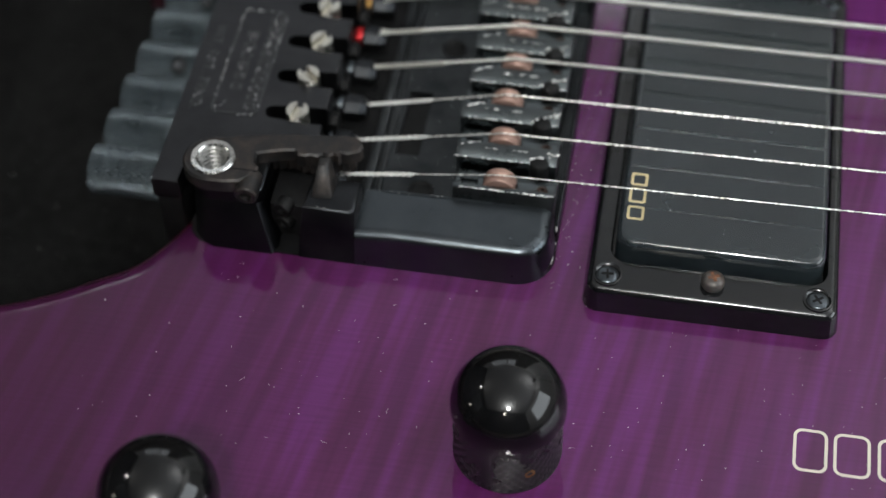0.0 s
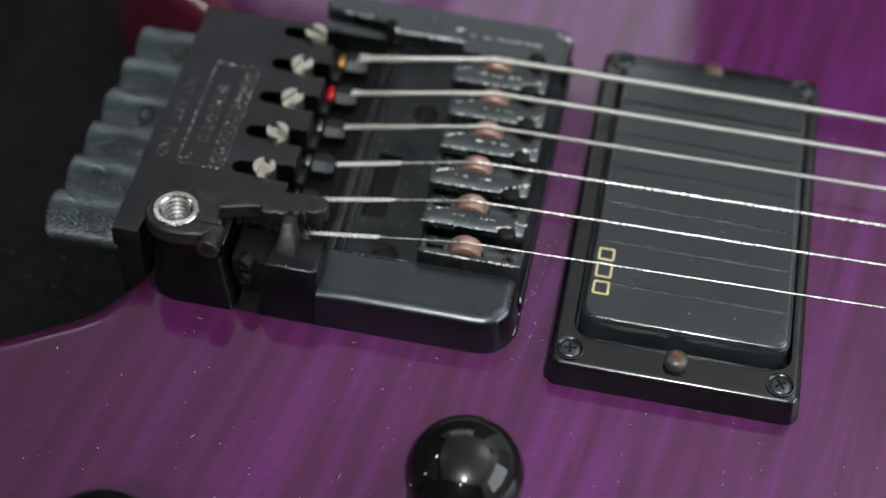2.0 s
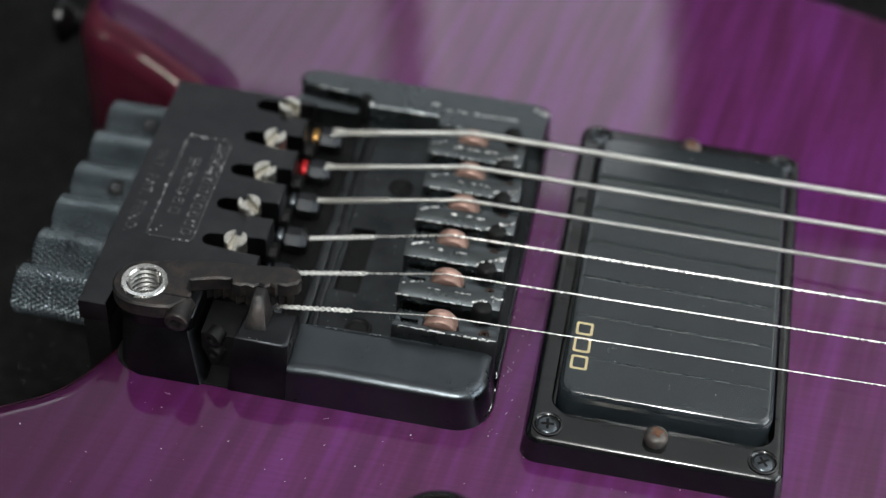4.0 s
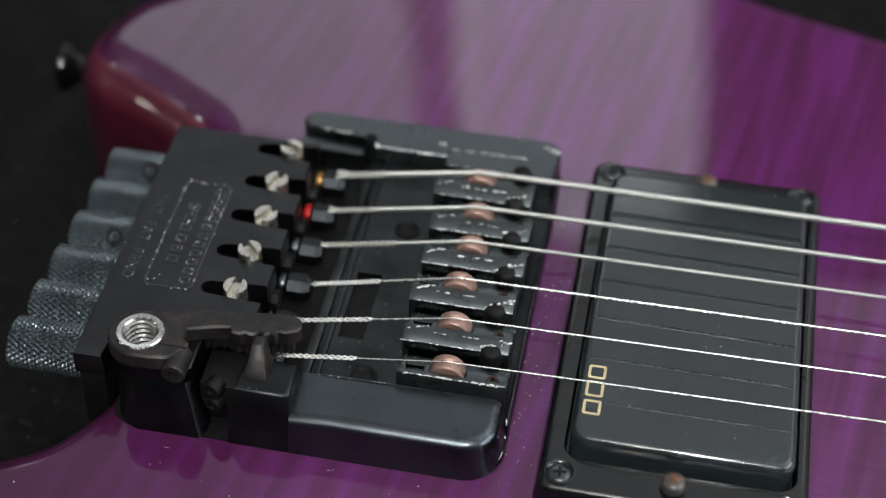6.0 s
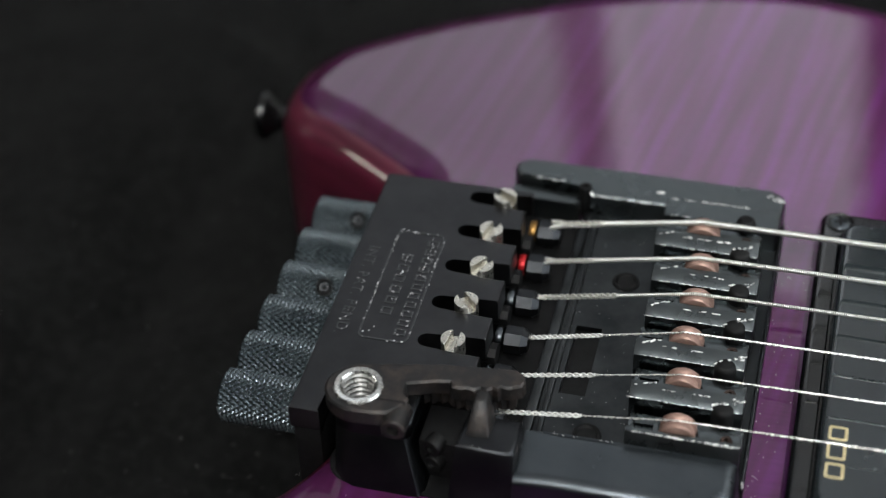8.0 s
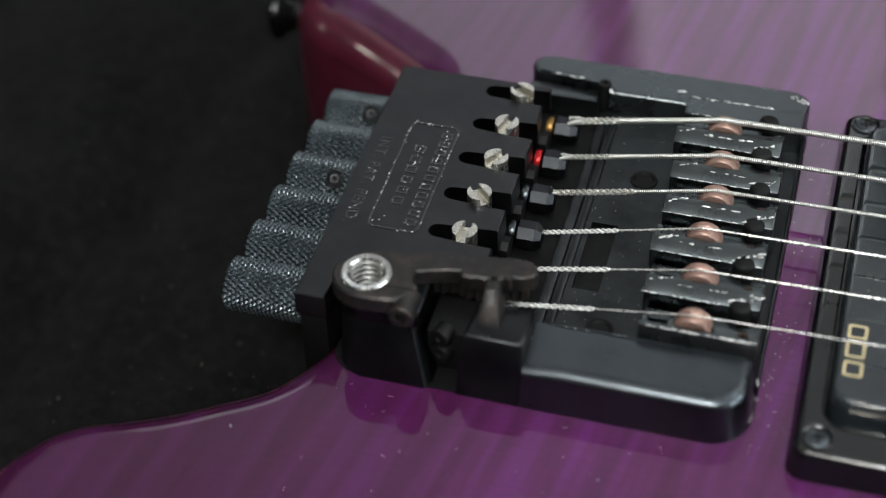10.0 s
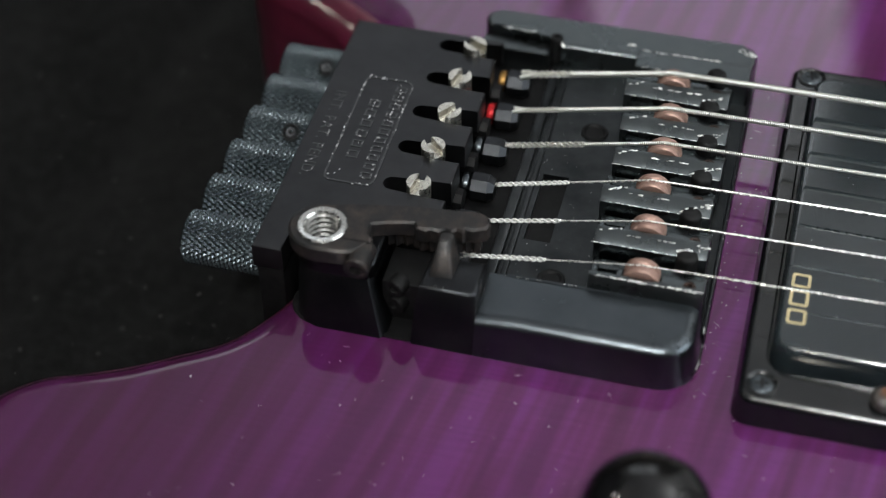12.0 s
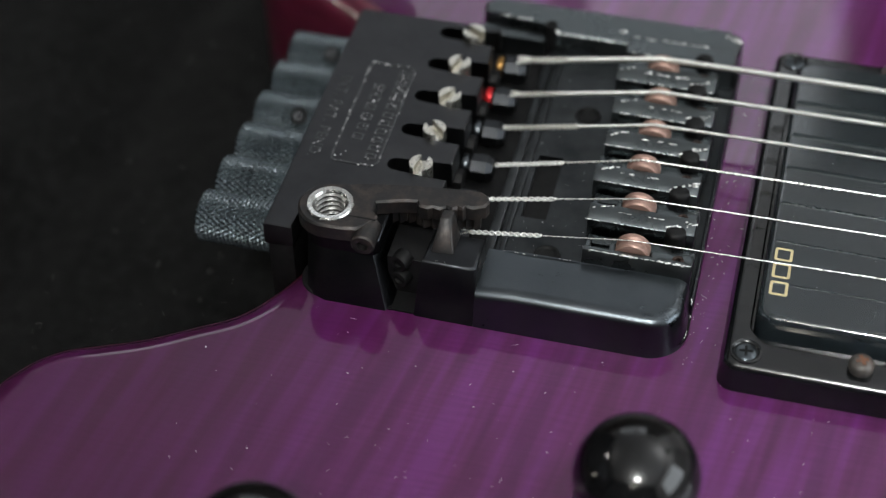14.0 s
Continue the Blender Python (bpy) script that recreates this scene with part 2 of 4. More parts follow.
_t.links.new(ramp(_t, _n.outputs["Fac"], [(0.3, (0.025, 0.025, 0.027)), (0.7, (0.036, 0.036, 0.038))]).outputs["Color"], _b.inputs["Base Color"])
PANELLING, _t, _b = material("dark_stained_panelling", (0.035, 0.025, 0.02), 0.5)
_n = noise_node(_t, 1, 5, 0.6, (30, 2, 2))
_t.links.new(ramp(_t, _n.outputs["Fac"], [(0.3, (0.025, 0.018, 0.014)), (0.7, (0.05, 0.036, 0.028))]).outputs["Color"], _b.inputs["Base Color"])
FRAME_PAINT, _t, _b = material("white_window_frame_paint", (0.75, 0.75, 0.74), 0.5)

# ---- helpers for shapes, in millimetres ----
MM = 0.001


def part(name, bm, mat, parent=None, label="", sharp=38):
    """Links a bmesh drawn in millimetres as one mesh object."""
    for v in bm.verts:
        v.co *= MM
    bmesh.ops.recalc_face_normals(bm, faces=bm.faces)
    mesh = bpy.data.meshes.new(name)
    bm.to_mesh(mesh)
    bm.free()
    mesh.materials.append(mat)
    mesh.polygons.foreach_set("use_smooth", [True] * len(mesh.polygons))
    mesh.set_sharp_from_angle(angle=radians(sharp))
    ob = new(name, mesh)
    if parent is not None:
        ob.parent = parent
    if label:
        ob["label"] = label
    return ob


def thing(name, label, category, group="", at=(0, 0, 0)):
    ob = new(name)
    ob.empty_display_size = 0.01
    ob.location = Vector(at) * MM
    return tagged(ob, label, category, group)


def shares(name, mesh, parent, m):
    """Another object on the same mesh."""
    ob = new(name, mesh)
    ob.parent = parent
    ob.matrix_basis = m
    return ob


def box(bm, x0, x1, y0, y1, z0, z1, bev=0.0, seg=2):
    made = bmesh.ops.create_cube(bm, size=1.0)["verts"]
    for v in made:
        v.co = Vector(((x0 + x1) / 2 + v.co.x * (x1 - x0), (y0 + y1) / 2 + v.co.y * (y1 - y0), (z0 + z1) / 2 + v.co.z * (z1 - z0)))
    if bev:
        bmesh.ops.bevel(bm, geom=list({e for v in made for e in v.link_edges}), offset=bev, segments=seg, profile=0.5, affect="EDGES")
    return bm


def prism(bm, outline, z0, z1, bev=0.0, seg=2, bottom=False):
    """An upright block over an outline, with its top rim rounded."""
    low = [bm.verts.new((x, y, z0)) for x, y in outline]
    high = [bm.verts.new((x, y, z1)) for x, y in outline]
    n = len(outline)
    bm.faces.new(high)
    bm.faces.new(low[::-1])
    for i in range(n):
        bm.faces.new((low[i], low[(i + 1) % n], high[(i + 1) % n], high[i]))
    if bev:
        rim = [bm.edges.get((high[i], high[(i + 1) % n])) for i in range(n)]
        if bottom:
            rim += [bm.edges.get((low[i], low[(i + 1) % n])) for i in range(n)]
        bmesh.ops.bevel(bm, geom=rim, offset=bev, segments=seg, profile=0.5, affect="EDGES")
        flat = [f for f in bm.faces if len(f.verts) >= n and all(abs(v.co.z - z1) < 1e-4 for v in f.verts)]
        bmesh.ops.inset_individual(bm, faces=flat, thickness=0.05, use_even_offset=True)
    return bm


def prism_with_hole(bm, outline, hole, z0, z1, bev):
    """An upright block with a round hole (x, y, radius) through it and a chamfered top rim."""
    n = len(outline)
    pts = [Vector(p) for p in outline]
    turn = 1 if sum(a.x * c.y - c.x * a.y for a, c in zip(pts, pts[1:] + pts[:1])) > 0 else -1
    inner = []
    for k in range(n):
        a, c = (pts[k] - pts[k - 1]).normalized(), (pts[(k + 1) % n] - pts[k]).normalized()
        w = (a + c).normalized()
        inner.append(pts[k] + Vector((-w.y, w.x)) * turn * bev)
    loops = [[bm.verts.new((p.x, p.y, z)) for p in q] for q, z in ((pts, z0), (pts, z1 - bev), (inner, z1))]
    for a, c in zip(loops, loops[1:]):
        for k in range(n):
            bm.faces.new((a[k], a[(k + 1) % n], c[(k + 1) % n], c[k]))
    x, y, r = hole
    rings = [[bm.verts.new((x + r * math.cos(k * math.tau / 32), y + r * math.sin(k * math.tau / 32), z)) for k in range(32)] for z in (z0, z1)]
    for k in range(32):
        bm.faces.new((rings[0][k], rings[0][(k + 1) % 32], rings[1][(k + 1) % 32], rings[1][k]))
    for loop, ring in ((loops[0], rings[0]), (loops[2], rings[1])):
        edges = []
        for q in (loop, ring):
            for k in range(len(q)):
                e = bm.edges.get((q[k], q[(k + 1) % len(q)]))
                edges.append(e or bm.edges.new((q[k], q[(k + 1) % len(q)])))
        bmesh.ops.triangle_fill(bm, edges=edges, use_beauty=True)
    return bm


def rounded(x0, x1, y0, y1, r, seg=5):
    """The outline of a rectangle with round corners; r: one radius, or four from the near right corner, anticlockwise."""
    rs = r if isinstance(r, tuple) else (r,) * 4
    out = []
    for (cx, cy, a), q in zip(((x1, y0, -90), (x1, y1, 0), (x0, y1, 90), (x0, y0, 180)), rs):
        sx, sy = (-1 if cx == x1 else 1), (-1 if cy == y1 else 1)
        if q <= 0.01:
            out.append((cx, cy))
            continue
        for k in range(seg + 1):
            w = radians(a + 90 * k / seg)
            out.append((cx + sx * q + q * math.cos(w), cy + sy * q + q * math.sin(w)))
    return out


def lathe(bm, profile, m=Matrix(), seg=24, closed=False):
    """Turns (radius, height) round the z axis of m; a radius of 0 closes an end."""
    rings = []
    for r, h in profile:
        if r < 1e-6:
            rings.append([bm.verts.new(m @ Vector((0, 0, h)))])
        else:
            rings.append([bm.verts.new(m @ Vector((r * math.cos(k * math.tau / seg), r * math.sin(k * math.tau / seg), h))) for k in range(seg)])
    pairs = list(zip(rings, rings[1:]))
    if closed:
        pairs.append((rings[-1], rings[0]))
    for a, b in pairs:
        for k in range(seg):
            j = (k + 1) % seg
            if len(a) == 1:
                bm.faces.new((a[0], b[k], b[j]))
            elif len(b) == 1:
                bm.faces.new((a[k], a[j], b[0]))
            else:
                bm.faces.new((a[k], a[j], b[j], b[k]))
    return bm


def tube(bm, path, radius, seg=8):
    """A round wire along a path of points."""
    pts = [Vector(p) for p in path]
    rings = []
    for i, p in enumerate(pts):
        way = (pts[min(i + 1, len(pts) - 1)] - pts[max(i - 1, 0)]).normalized()
        side = way.cross(Vector((0, 0, 1)))
        side = side.normalized() if side.length > 1e-4 else Vector((0, 1, 0))
        up = side.cross(way)
        r = radius(i) if callable(radius) else radius
        rings.append([bm.verts.new(p + r * (math.cos(k * math.tau / seg) * side + math.sin(k * math.tau / seg) * up)) for k in range(seg)])
    for a, b in zip(rings, rings[1:]):
        for k in range(seg):
            bm.faces.new((a[k], a[(k + 1) % seg], b[(k + 1) % seg], b[k]))
    bm.faces.new(rings[0][::-1])
    bm.faces.new(rings[-1])
    return bm


def spline(points, per=6, closed=True):
    """A smooth curve through the points."""
    n, out = len(points), []
    for i in range(n if closed else n - 1):
        a, b, c, d = (Vector(points[(i + k) % n] if closed else points[min(max(i + k, 0), n - 1)]) for k in (-1, 0, 1, 2))
        for k in range(per):
            t = k / per
            out.append(0.5 * (2 * b + (c - a) * t + (2 * a - 5 * b + 4 * c - d) * t * t + (3 * b - a - 3 * c + d) * t**3))
    return out


def chips(bm, rnd, p0, p1, count, size, spread=0.12, heavy=1.0):
    """Specks of bare metal along an edge where the coating has come off."""
    a, c = Vector(p0), Vector(p1)
    way = (c - a).normalized()
    for _ in range(count):
        p = a.lerp(c, rnd.random()) + Vector([rnd.gauss(0, spread) for _ in range(3)]) * 0.6
        q = size * rnd.uniform(0.5, 1.3)
        turn = way.to_track_quat("X", "Z").to_matrix().to_4x4()
        made = bmesh.ops.create_icosphere(bm, subdivisions=1, radius=q, matrix=Matrix.Translation(p) @ turn @ Matrix.Diagonal((rnd.uniform(1.0, 2.6) * heavy, 0.8, 0.55, 1)))
        for v in made["verts"]:
            v.co += Vector([rnd.gauss(0, q * 0.22) for _ in range(3)])
    return bm


ALONG_X = Matrix.Rotation(radians(90), 4, "Y")


def at(x, y, z, m=Matrix()):
    return Matrix.Translation((x, y, z)) @ m


STRING_Y = [16.2 + 10.06 * i for i in range(6)]
SADDLE_Y = [15.8, 26.55, 36.9, 47.0, 56.6, 66.55]
ROLLER_X = [-22.6, -23.3, -24.2, -23.8, -24.2, -25.2]
GAUGE = [0.26, 0.34, 0.46, 0.70, 0.92, 1.20]

# ---- the room ----


def slab(name, x0, x1, y0, y1, z0, z1, mat, label):
    bm = bmesh.new()
    box(bm, x0 * 1000, x1 * 1000, y0 * 1000, y1 * 1000, z0 * 1000, z1 * 1000)
    return tagged(part(name, bm, mat), label, "", "", "structure")


FLOOR_Z = -0.075
slab("floor", -2.3, 2.3, -2.3, 2.4, FLOOR_Z - 0.1, FLOOR_Z, FLOORING, "dark wooden floor under the open case")
slab("ceiling", -2.3, 2.3, -2.3, 2.4, 2.32, 2.42, CEILING_PAINT, "plain white painted ceiling of the room")
# unseen wall: its dark paint keeps the bridge's near faces from reflecting light
slab("wall_south", -2.3, 2.3, -2.4, -2.3, FLOOR_Z, 2.32, DARK_WALL, "unseen wall, painted dark grey so near faces reflect little light")


def wall_with_windows(name, x0, x1, openings, turn, label):
    """A wall along x with its inner face at y = 0, turned and set in place; openings: x0, x1, z0, z1 in metres."""
    bm = bmesh.new()
    edge = x0
    for a, c, z0, z1 in openings:
        box(bm, edge * 1000, a * 1000, 0, 100, FLOOR_Z * 1000, 2320)
        box(bm, a * 1000, c * 1000, 0, 100, FLOOR_Z * 1000, z0 * 1000)
        box(bm, a * 1000, c * 1000, 0, 100, z1 * 1000, 2320)
        edge = c
    box(bm, edge * 1000, x1 * 1000, 0, 100, FLOOR_Z * 1000, 2320)
    ob = tagged(part(name, bm, DARK_WALL if name == "wall_west" else WALL_PAINT), label, "", "", "structure")
    ob.matrix_world = turn
    return ob


count = 0
for name, x0, x1, openings, turn in (
    ("wall_north", -2.3, 2.3, [(-1.52, -0.52, 1.28, 2.08), (-0.42, 0.06, 1.28, 2.08)], pose(0, WALL_Y, 0)),
    ("wall_east", -2.4, 2.3, [(-0.65, 1.25, 0.45, 1.75)], pose(2.3, 0, 0, 0, 0, -90)),
    ("wall_west", -2.3, 2.4, [(-1.5, -0.3, 0.85, 1.75)], pose(-2.3, 0, 0, 0, 0, 90)),
):
    wall_with_windows(name, x0, x1, openings, turn, "plain %s painted wall with window openings" % ("dark grey" if name == "wall_west" else "white"))
    for a, c, z0, z1 in openings:
        count += 1
        w = new("window_%d" % count)
        tagged(w, "white-framed window letting in pale daylight", "window", "", "structure")
        w.matrix_world = turn
        bm = bmesh.new()
        for p, q, u, v in ((a, a + 0.02, z0, z1), (c - 0.02, c, z0, z1), (a + 0.02, c - 0.02, z0, z0 + 0.02), (a + 0.02, c - 0.02, z1 - 0.02, z1)):
            box(bm, p * 1000, q * 1000, 30, 80, u * 1000, v * 1000, 3)
        part("window_frame", bm, FRAME_PAINT, w)
slab("door_1", 0.10, 0.95, WALL_Y - 0.05, WALL_Y - 0.003, FLOOR_Z, 2.10, PANELLING, "tall dark stained door in the far wall")
# unseen panelling, added so the body's rounded rim mirrors something dark
slab("trim", -2.29, 0.09, WALL_Y - 0.06, WALL_Y - 0.003, FLOOR_Z, 1.16, PANELLING, "unseen dark panelling added low on the far wall for a dark reflection")

# an added, unseen floor lamp with an opaque bowl that throws extra light on the ceiling
lamp = thing("added_uplighter", "added unseen black uplighter with an opaque bowl, brightens the ceiling", "floor lamp")
lamp.location = (1.40, 1.15, FLOOR_Z)
bm = bmesh.new()
lathe(bm, [(0, 0), (140, 0), (142, 10), (130, 22), (20, 30), (0, 30)], seg=40)
part("base", bm, DARK_WALL, lamp)
bm = bmesh.new()
lathe(bm, [(0, 28), (12, 28), (12, 1600), (0, 1600)], seg=20)
part("pole", bm, DARK_WALL, lamp)
bm = bmesh.new()
lathe(bm, [(0, 1595), (40, 1600), (110, 1650), (160, 1740), (158, 1742), (105, 1658), (38, 1608), (0, 1603)], seg=40)
part("bowl", bm, DARK_WALL, lamp)

# ---- the open case: a sheet of black plush with soft folds ----
def plush_height(x, y):
    """The height of the lining, with a long fold beside the guitar's end."""
    z = -46 + 3.0 * noise.noise(Vector((x * 0.012, y * 0.012, 3.0))) + 1.6 * noise.noise(Vector((x * 0.05, y * 0.05, 9.0)))
    fold = x + 158 - 0.10 * (y - 120) + 5 * noise.noise(Vector((0, y * 0.02, 1)))
    z += 4 * math.exp(-((fold + 32) / 26.0) ** 2) - 9 * math.exp(-(fold / 12.0) ** 2)
    return min(z, -43.4) if -140 < x < 330 and -150 < y < 190 else z


bm = bmesh.new()
NX, NY = 150, 120
grid = []
for i in range(NX + 1):
    row = []
    for j in range(NY + 1):
        x, y = -620 + 1240 * i / NX, -420 + 900 * j / NY
        row.append(bm.verts.new((x, y, plush_height(x, y))))
    grid.append(row)
for i in range(NX):
    for j in range(NY):
        bm.faces.new((grid[i][j], grid[i + 1][j], grid[i + 1][j + 1], grid[i][j + 1]))
rim = [e for e in bm.edges if e.is_boundary]
skirt = bmesh.ops.extrude_edge_only(bm, edges=rim)["geom"]
for v in (g for g in skirt if isinstance(g, bmesh.types.BMVert)):
    v.co.z = FLOOR_Z * 1000
tagged(part("case_lining", bm, PLUSH, sharp=80), "black plush lining of an open guitar case, softly folded", "case lining")

# ---- the guitar body ----
TAIL = [(-77.5, 24), (-79.3, 18), (-82.0, 12.0), (-86.0, 3.2), (-91.2, -4.4), (-98.2, -9.2), (-105, -13.5), (-112, -16.8), (-119, -20), (-125, -26), (-129, -36),
        (-131, -60), (-122, -95), (-95, -122), (-50, -133), (20, -128), (90, -112), (170, -104), (240, -120), (290, -118), (315, -80), (300, -30),
        (285, 0), (285, 84), (300, 120), (345, 165), (350, 200), (310, 205), (240, 182), (150, 150), (90, 146), (45, 156), (0, 171), (-30, 172),
        (-60, 164), (-92, 148.5), (-109, 137), (-119.5, 127.5), (-124.6, 115.5), (-124, 104.5), (-118, 98), (-109, 93.5), (-98, 86.5), (-90.5, 81), (-87, 75), (-80, 68), (-76, 60)]
rim = spline(TAIL, 7)
R_EDGE = 7.0
n = len(rim)
inward = []
for k in range(n):
    way = (rim[(k + 1) % n] - rim[k - 1]).normalized()
    inward.append(Vector((way.y, -way.x)) * -1)
area = sum(rim[k].x * rim[(k + 1) % n].y - rim[(k + 1) % n].x * rim[k].y for k in range(n))
if area < 0:
    inward = [-v for v in inward]


def edge_radius(p):
    """The roundover grows towards the far bout."""
    k = min(max((p.y - 30) / 50, 0), 1)
    return R_EDGE + 4.0 * k * k * (3 - 2 * k)


def body_shell(steps):
    """Rings round the body; each step: inward offset and height in edge radii, and a fixed height in mm."""
    bm = bmesh.new()
    rings = []
    for off, up, z in steps:
        rings.append([bm.verts.new((p.x + q.x * off * edge_radius(p), p.y + q.y * off * edge_radius(p), z + up * edge_radius(p))) for p, q in zip(rim, inward)])
    for a, b in zip(rings, rings[1:]):
        for k in range(n):
            bm.faces.new((a[k], a[(k + 1) % n], b[(k + 1) % n], b[k]))
    return bm, rings


guitar = thing("electric_guitar", "glossy purple flame-top electric guitar lying in its case", "electric guitar")
arc = [(1 - math.cos(radians(a)), -(1 - math.sin(radians(a))), 0.0) for a in range(55, 91, 5)]
bm, rings = body_shell(arc)
bmesh.ops.triangle_fill(bm, edges=[bm.edges.get((rings[-1][k], rings[-1][(k + 1) % n])) for k in range(n)], use_beauty=True)
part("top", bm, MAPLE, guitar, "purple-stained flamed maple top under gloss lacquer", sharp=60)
low = [(1 - math.cos(radians(a)), -(1 - math.sin(radians(a))), 0.0) for a in range(0, 56, 5)]
bm, rings = body_shell([(0.5, 0, -43), (0.1, 0, -41.5), (0, 0, -38)] + low)
bm.faces.new(rings[0])
part("side", bm, SIDES, guitar, "wine-red lacquered body side", sharp=60)

# strap button on the tail
btn = thing("strap_button", "small black metal strap button on the body's end", "strap button")
bm = bmesh.new()
lathe(bm, [(0, 0), (5.5, 0.2), (5.8, 1.2), (5.2, 2.2), (3.2, 3.2), (3.0, 6.0), (4.5, 8.2), (6.0, 9.2), (6.2, 10.2), (5.6, 11), (2.4, 11.2), (2.2, 10.4), (0, 10.4)], at(-123.0, 117, -17, Matrix.Rotation(radians(-90), 4, "Y")), 28)
part("button", bm, GLOSS, btn)

# ---- domed control knobs ----


def control_knob(x, y, label):
    t = thing("control_knob", label, "control knob", "control knobs")
    t.location, t.scale = (x * MM, y * MM, 0), (1.01, 1.01, 1.0)
    bm = bmesh.new()
    seg = 128
    prof = [(0, 0.15), (9.3, 0.15), (9.5, 0.6)] + [(9.5, 0.6 + 12.4 * k / 22) for k in range(1, 23)]
    lathe(bm, prof, seg=seg)
    for v in bm.verts:
        r = math.hypot(v.co.x, v.co.y)
        if 1.0 < v.co.z < 12.6 and r > 9:
            a = math.atan2(v.co.y, v.co.x)
            k = 1 - 0.045 * abs(math.sin(16 * a + v.co.z * 1.35)) * abs(math.sin(16 * a - v.co.z * 1.35))
            v.co.x, v.co.y = v.co.x * k, v.co.y * k
    part("knurled_skirt", bm, SKIRT, t, "knurled black metal skirt")
    bm = bmesh.new()
    lathe(bm, [(9.5, 13.0), (9.9, 13.3), (9.9, 14.2)] + [(9.9 * math.cos(radians(a)), 14.2 + 9.2 * math.sin(radians(a))) for a in range(6, 90, 6)] + [(0, 23.4)], seg=64)
    part("dome", bm, GLOSS, t, "mirror-polished black dome")
    bm = bmesh.new()
    lathe(bm, [(0, -0.3), (0.5, -0.3), (0.55, 0.05), (0.95, 0.1), (1.05, -0.4)], at(9.35 * math.sin(radians(32)), -9.35 * math.cos(radians(32)), 5.5, Matrix.Rotation(radians(32), 4, "Z") @ Matrix.Rotation(radians(90), 4, "X")), 16)
    part("set_screw", bm, BRASS, t, "small brass set screw")
    return t


control_knob(-13.3, -36.6, "black domed control knob on the purple top")
control_knob(-67.0, -63.2, "black domed control knob on the purple top")

# ---- the pickup ----
pk = thing("pickup", "matte black active humbucker in a glossy black ring", "pickup")
bm = bmesh.new()
outer, inner = rounded(-3.9, 42.6, -4.0, 83.4, 2.6, 6), rounded(0.2, 39.9, 3.6, 77.6, 3.2, 6)
m = len(outer)
rim_r = 1.6
levels = [(rounded(-4.3, 43.0, -4.4, 83.8, 3.0, 6), 0.0)]
for a in range(15, 91, 15):
    d = rim_r * (1 - math.cos(radians(a)))
    levels.append((rounded(-3.7 + d, 42.4 - d, -3.75 + d, 83.15 - d, 2.5 - d, 6), 5.75 - rim_r * (1 - math.sin(radians(a)))))
levels += [(rounded(-2.05, 40.75, -2.1, 81.5, 0.85, 6), 5.75), (rounded(-0.1, 40.2, 3.3, 77.9, 3.4, 6), 5.75), (inner, 5.3), (inner, 0.4)]
rings = [[bm.verts.new((x, y, z)) for x, y in o] for o, z in levels]
for a, b in zip(rings, rings[1:]):
    for k in range(m):
        bm.faces.new((a[k], a[(k + 1) % m], b[(k + 1) % m], b[k]))
bm.faces.new(rings[-1])
ring = part("mounting_ring", bm, RING, pk, "glossy black plastic mounting ring")
bm = bmesh.new()
steps = [(0.0, 0.6), (0.0, 9.6 - 1.3)] + [(1.3 * (1 - math.cos(radians(a))), 9.6 - 1.3 * (1 - math.sin(radians(a)))) for a in range(15, 91, 15)] + [(1.38, 9.6)]
loops = [[bm.verts.new((x, y, z)) for x, y in rounded(0.7 + d, 39.4 - d, 5.0 + d, 76.2 - d, 3.4 - d, 7)] for d, z in steps]
for a, c in zip(loops, loops[1:]):
    for k in range(len(a)):
        bm.faces.new((a[k], a[(k + 1) % len(a)], c[(k + 1) % len(a)], c[k]))
bm.faces.new(loops[-1])
bm.faces.new(loops[0][::-1])
cover = part("cover", bm, PICKUP, pk, "matte black pickup cover")
# the maker's mark: plain gold shapes
for y0, y1 in ((19.2, 22.4), (14.9, 18.6), (10.7, 14.1)):
    bm = bmesh.new()
    o, i_ = rounded(2.1, 5.3, y0, y1, 0.5, 3), rounded(2.6, 4.8, y0 + 0.5, y1 - 0.5, 0.2, 3)
    levels = [[bm.verts.new((x, y, z)) for x, y in q] for q, z in ((o, 9.58), (o, 9.64), (i_, 9.64), (i_, 9.58))]
    for a, c in zip(levels, levels[1:]):
        for k in range(len(o)):
            bm.faces.new((a[k], a[(k + 1) % len(o)], c[(k + 1) % len(o)], c[k]))
    part("printed_shape", bm, GOLD, cover, "gold printed shape")


def phillips(bm, x, y, z, r, h, dome):
    """A round screw head with a cross recess."""
    lathe(bm, [(r * 0.98, z - 0.4), (r, z), (r * 0.92, z + h * 0.5), (r * 0.72, z + h * 0.9 + dome * 0.2), (0.0, z + h * 0.9 + dome * 0.3)], at(x, y, 0), 28)


def cross(bm, x, y, z, w, l, turn, deep=0.5):
    c, s = math.cos(turn), math.sin(turn)
    for a, b in ((l, w), (w, l)):
        corners = [(-a, -b), (a, -b), (a, b), (-a, b)]
        prism(bm, [(x + c * u - s * v, y + s * u + c * v) for u, v in corners], z - deep, z + 0.02 + (0.01 if a > b else 0))


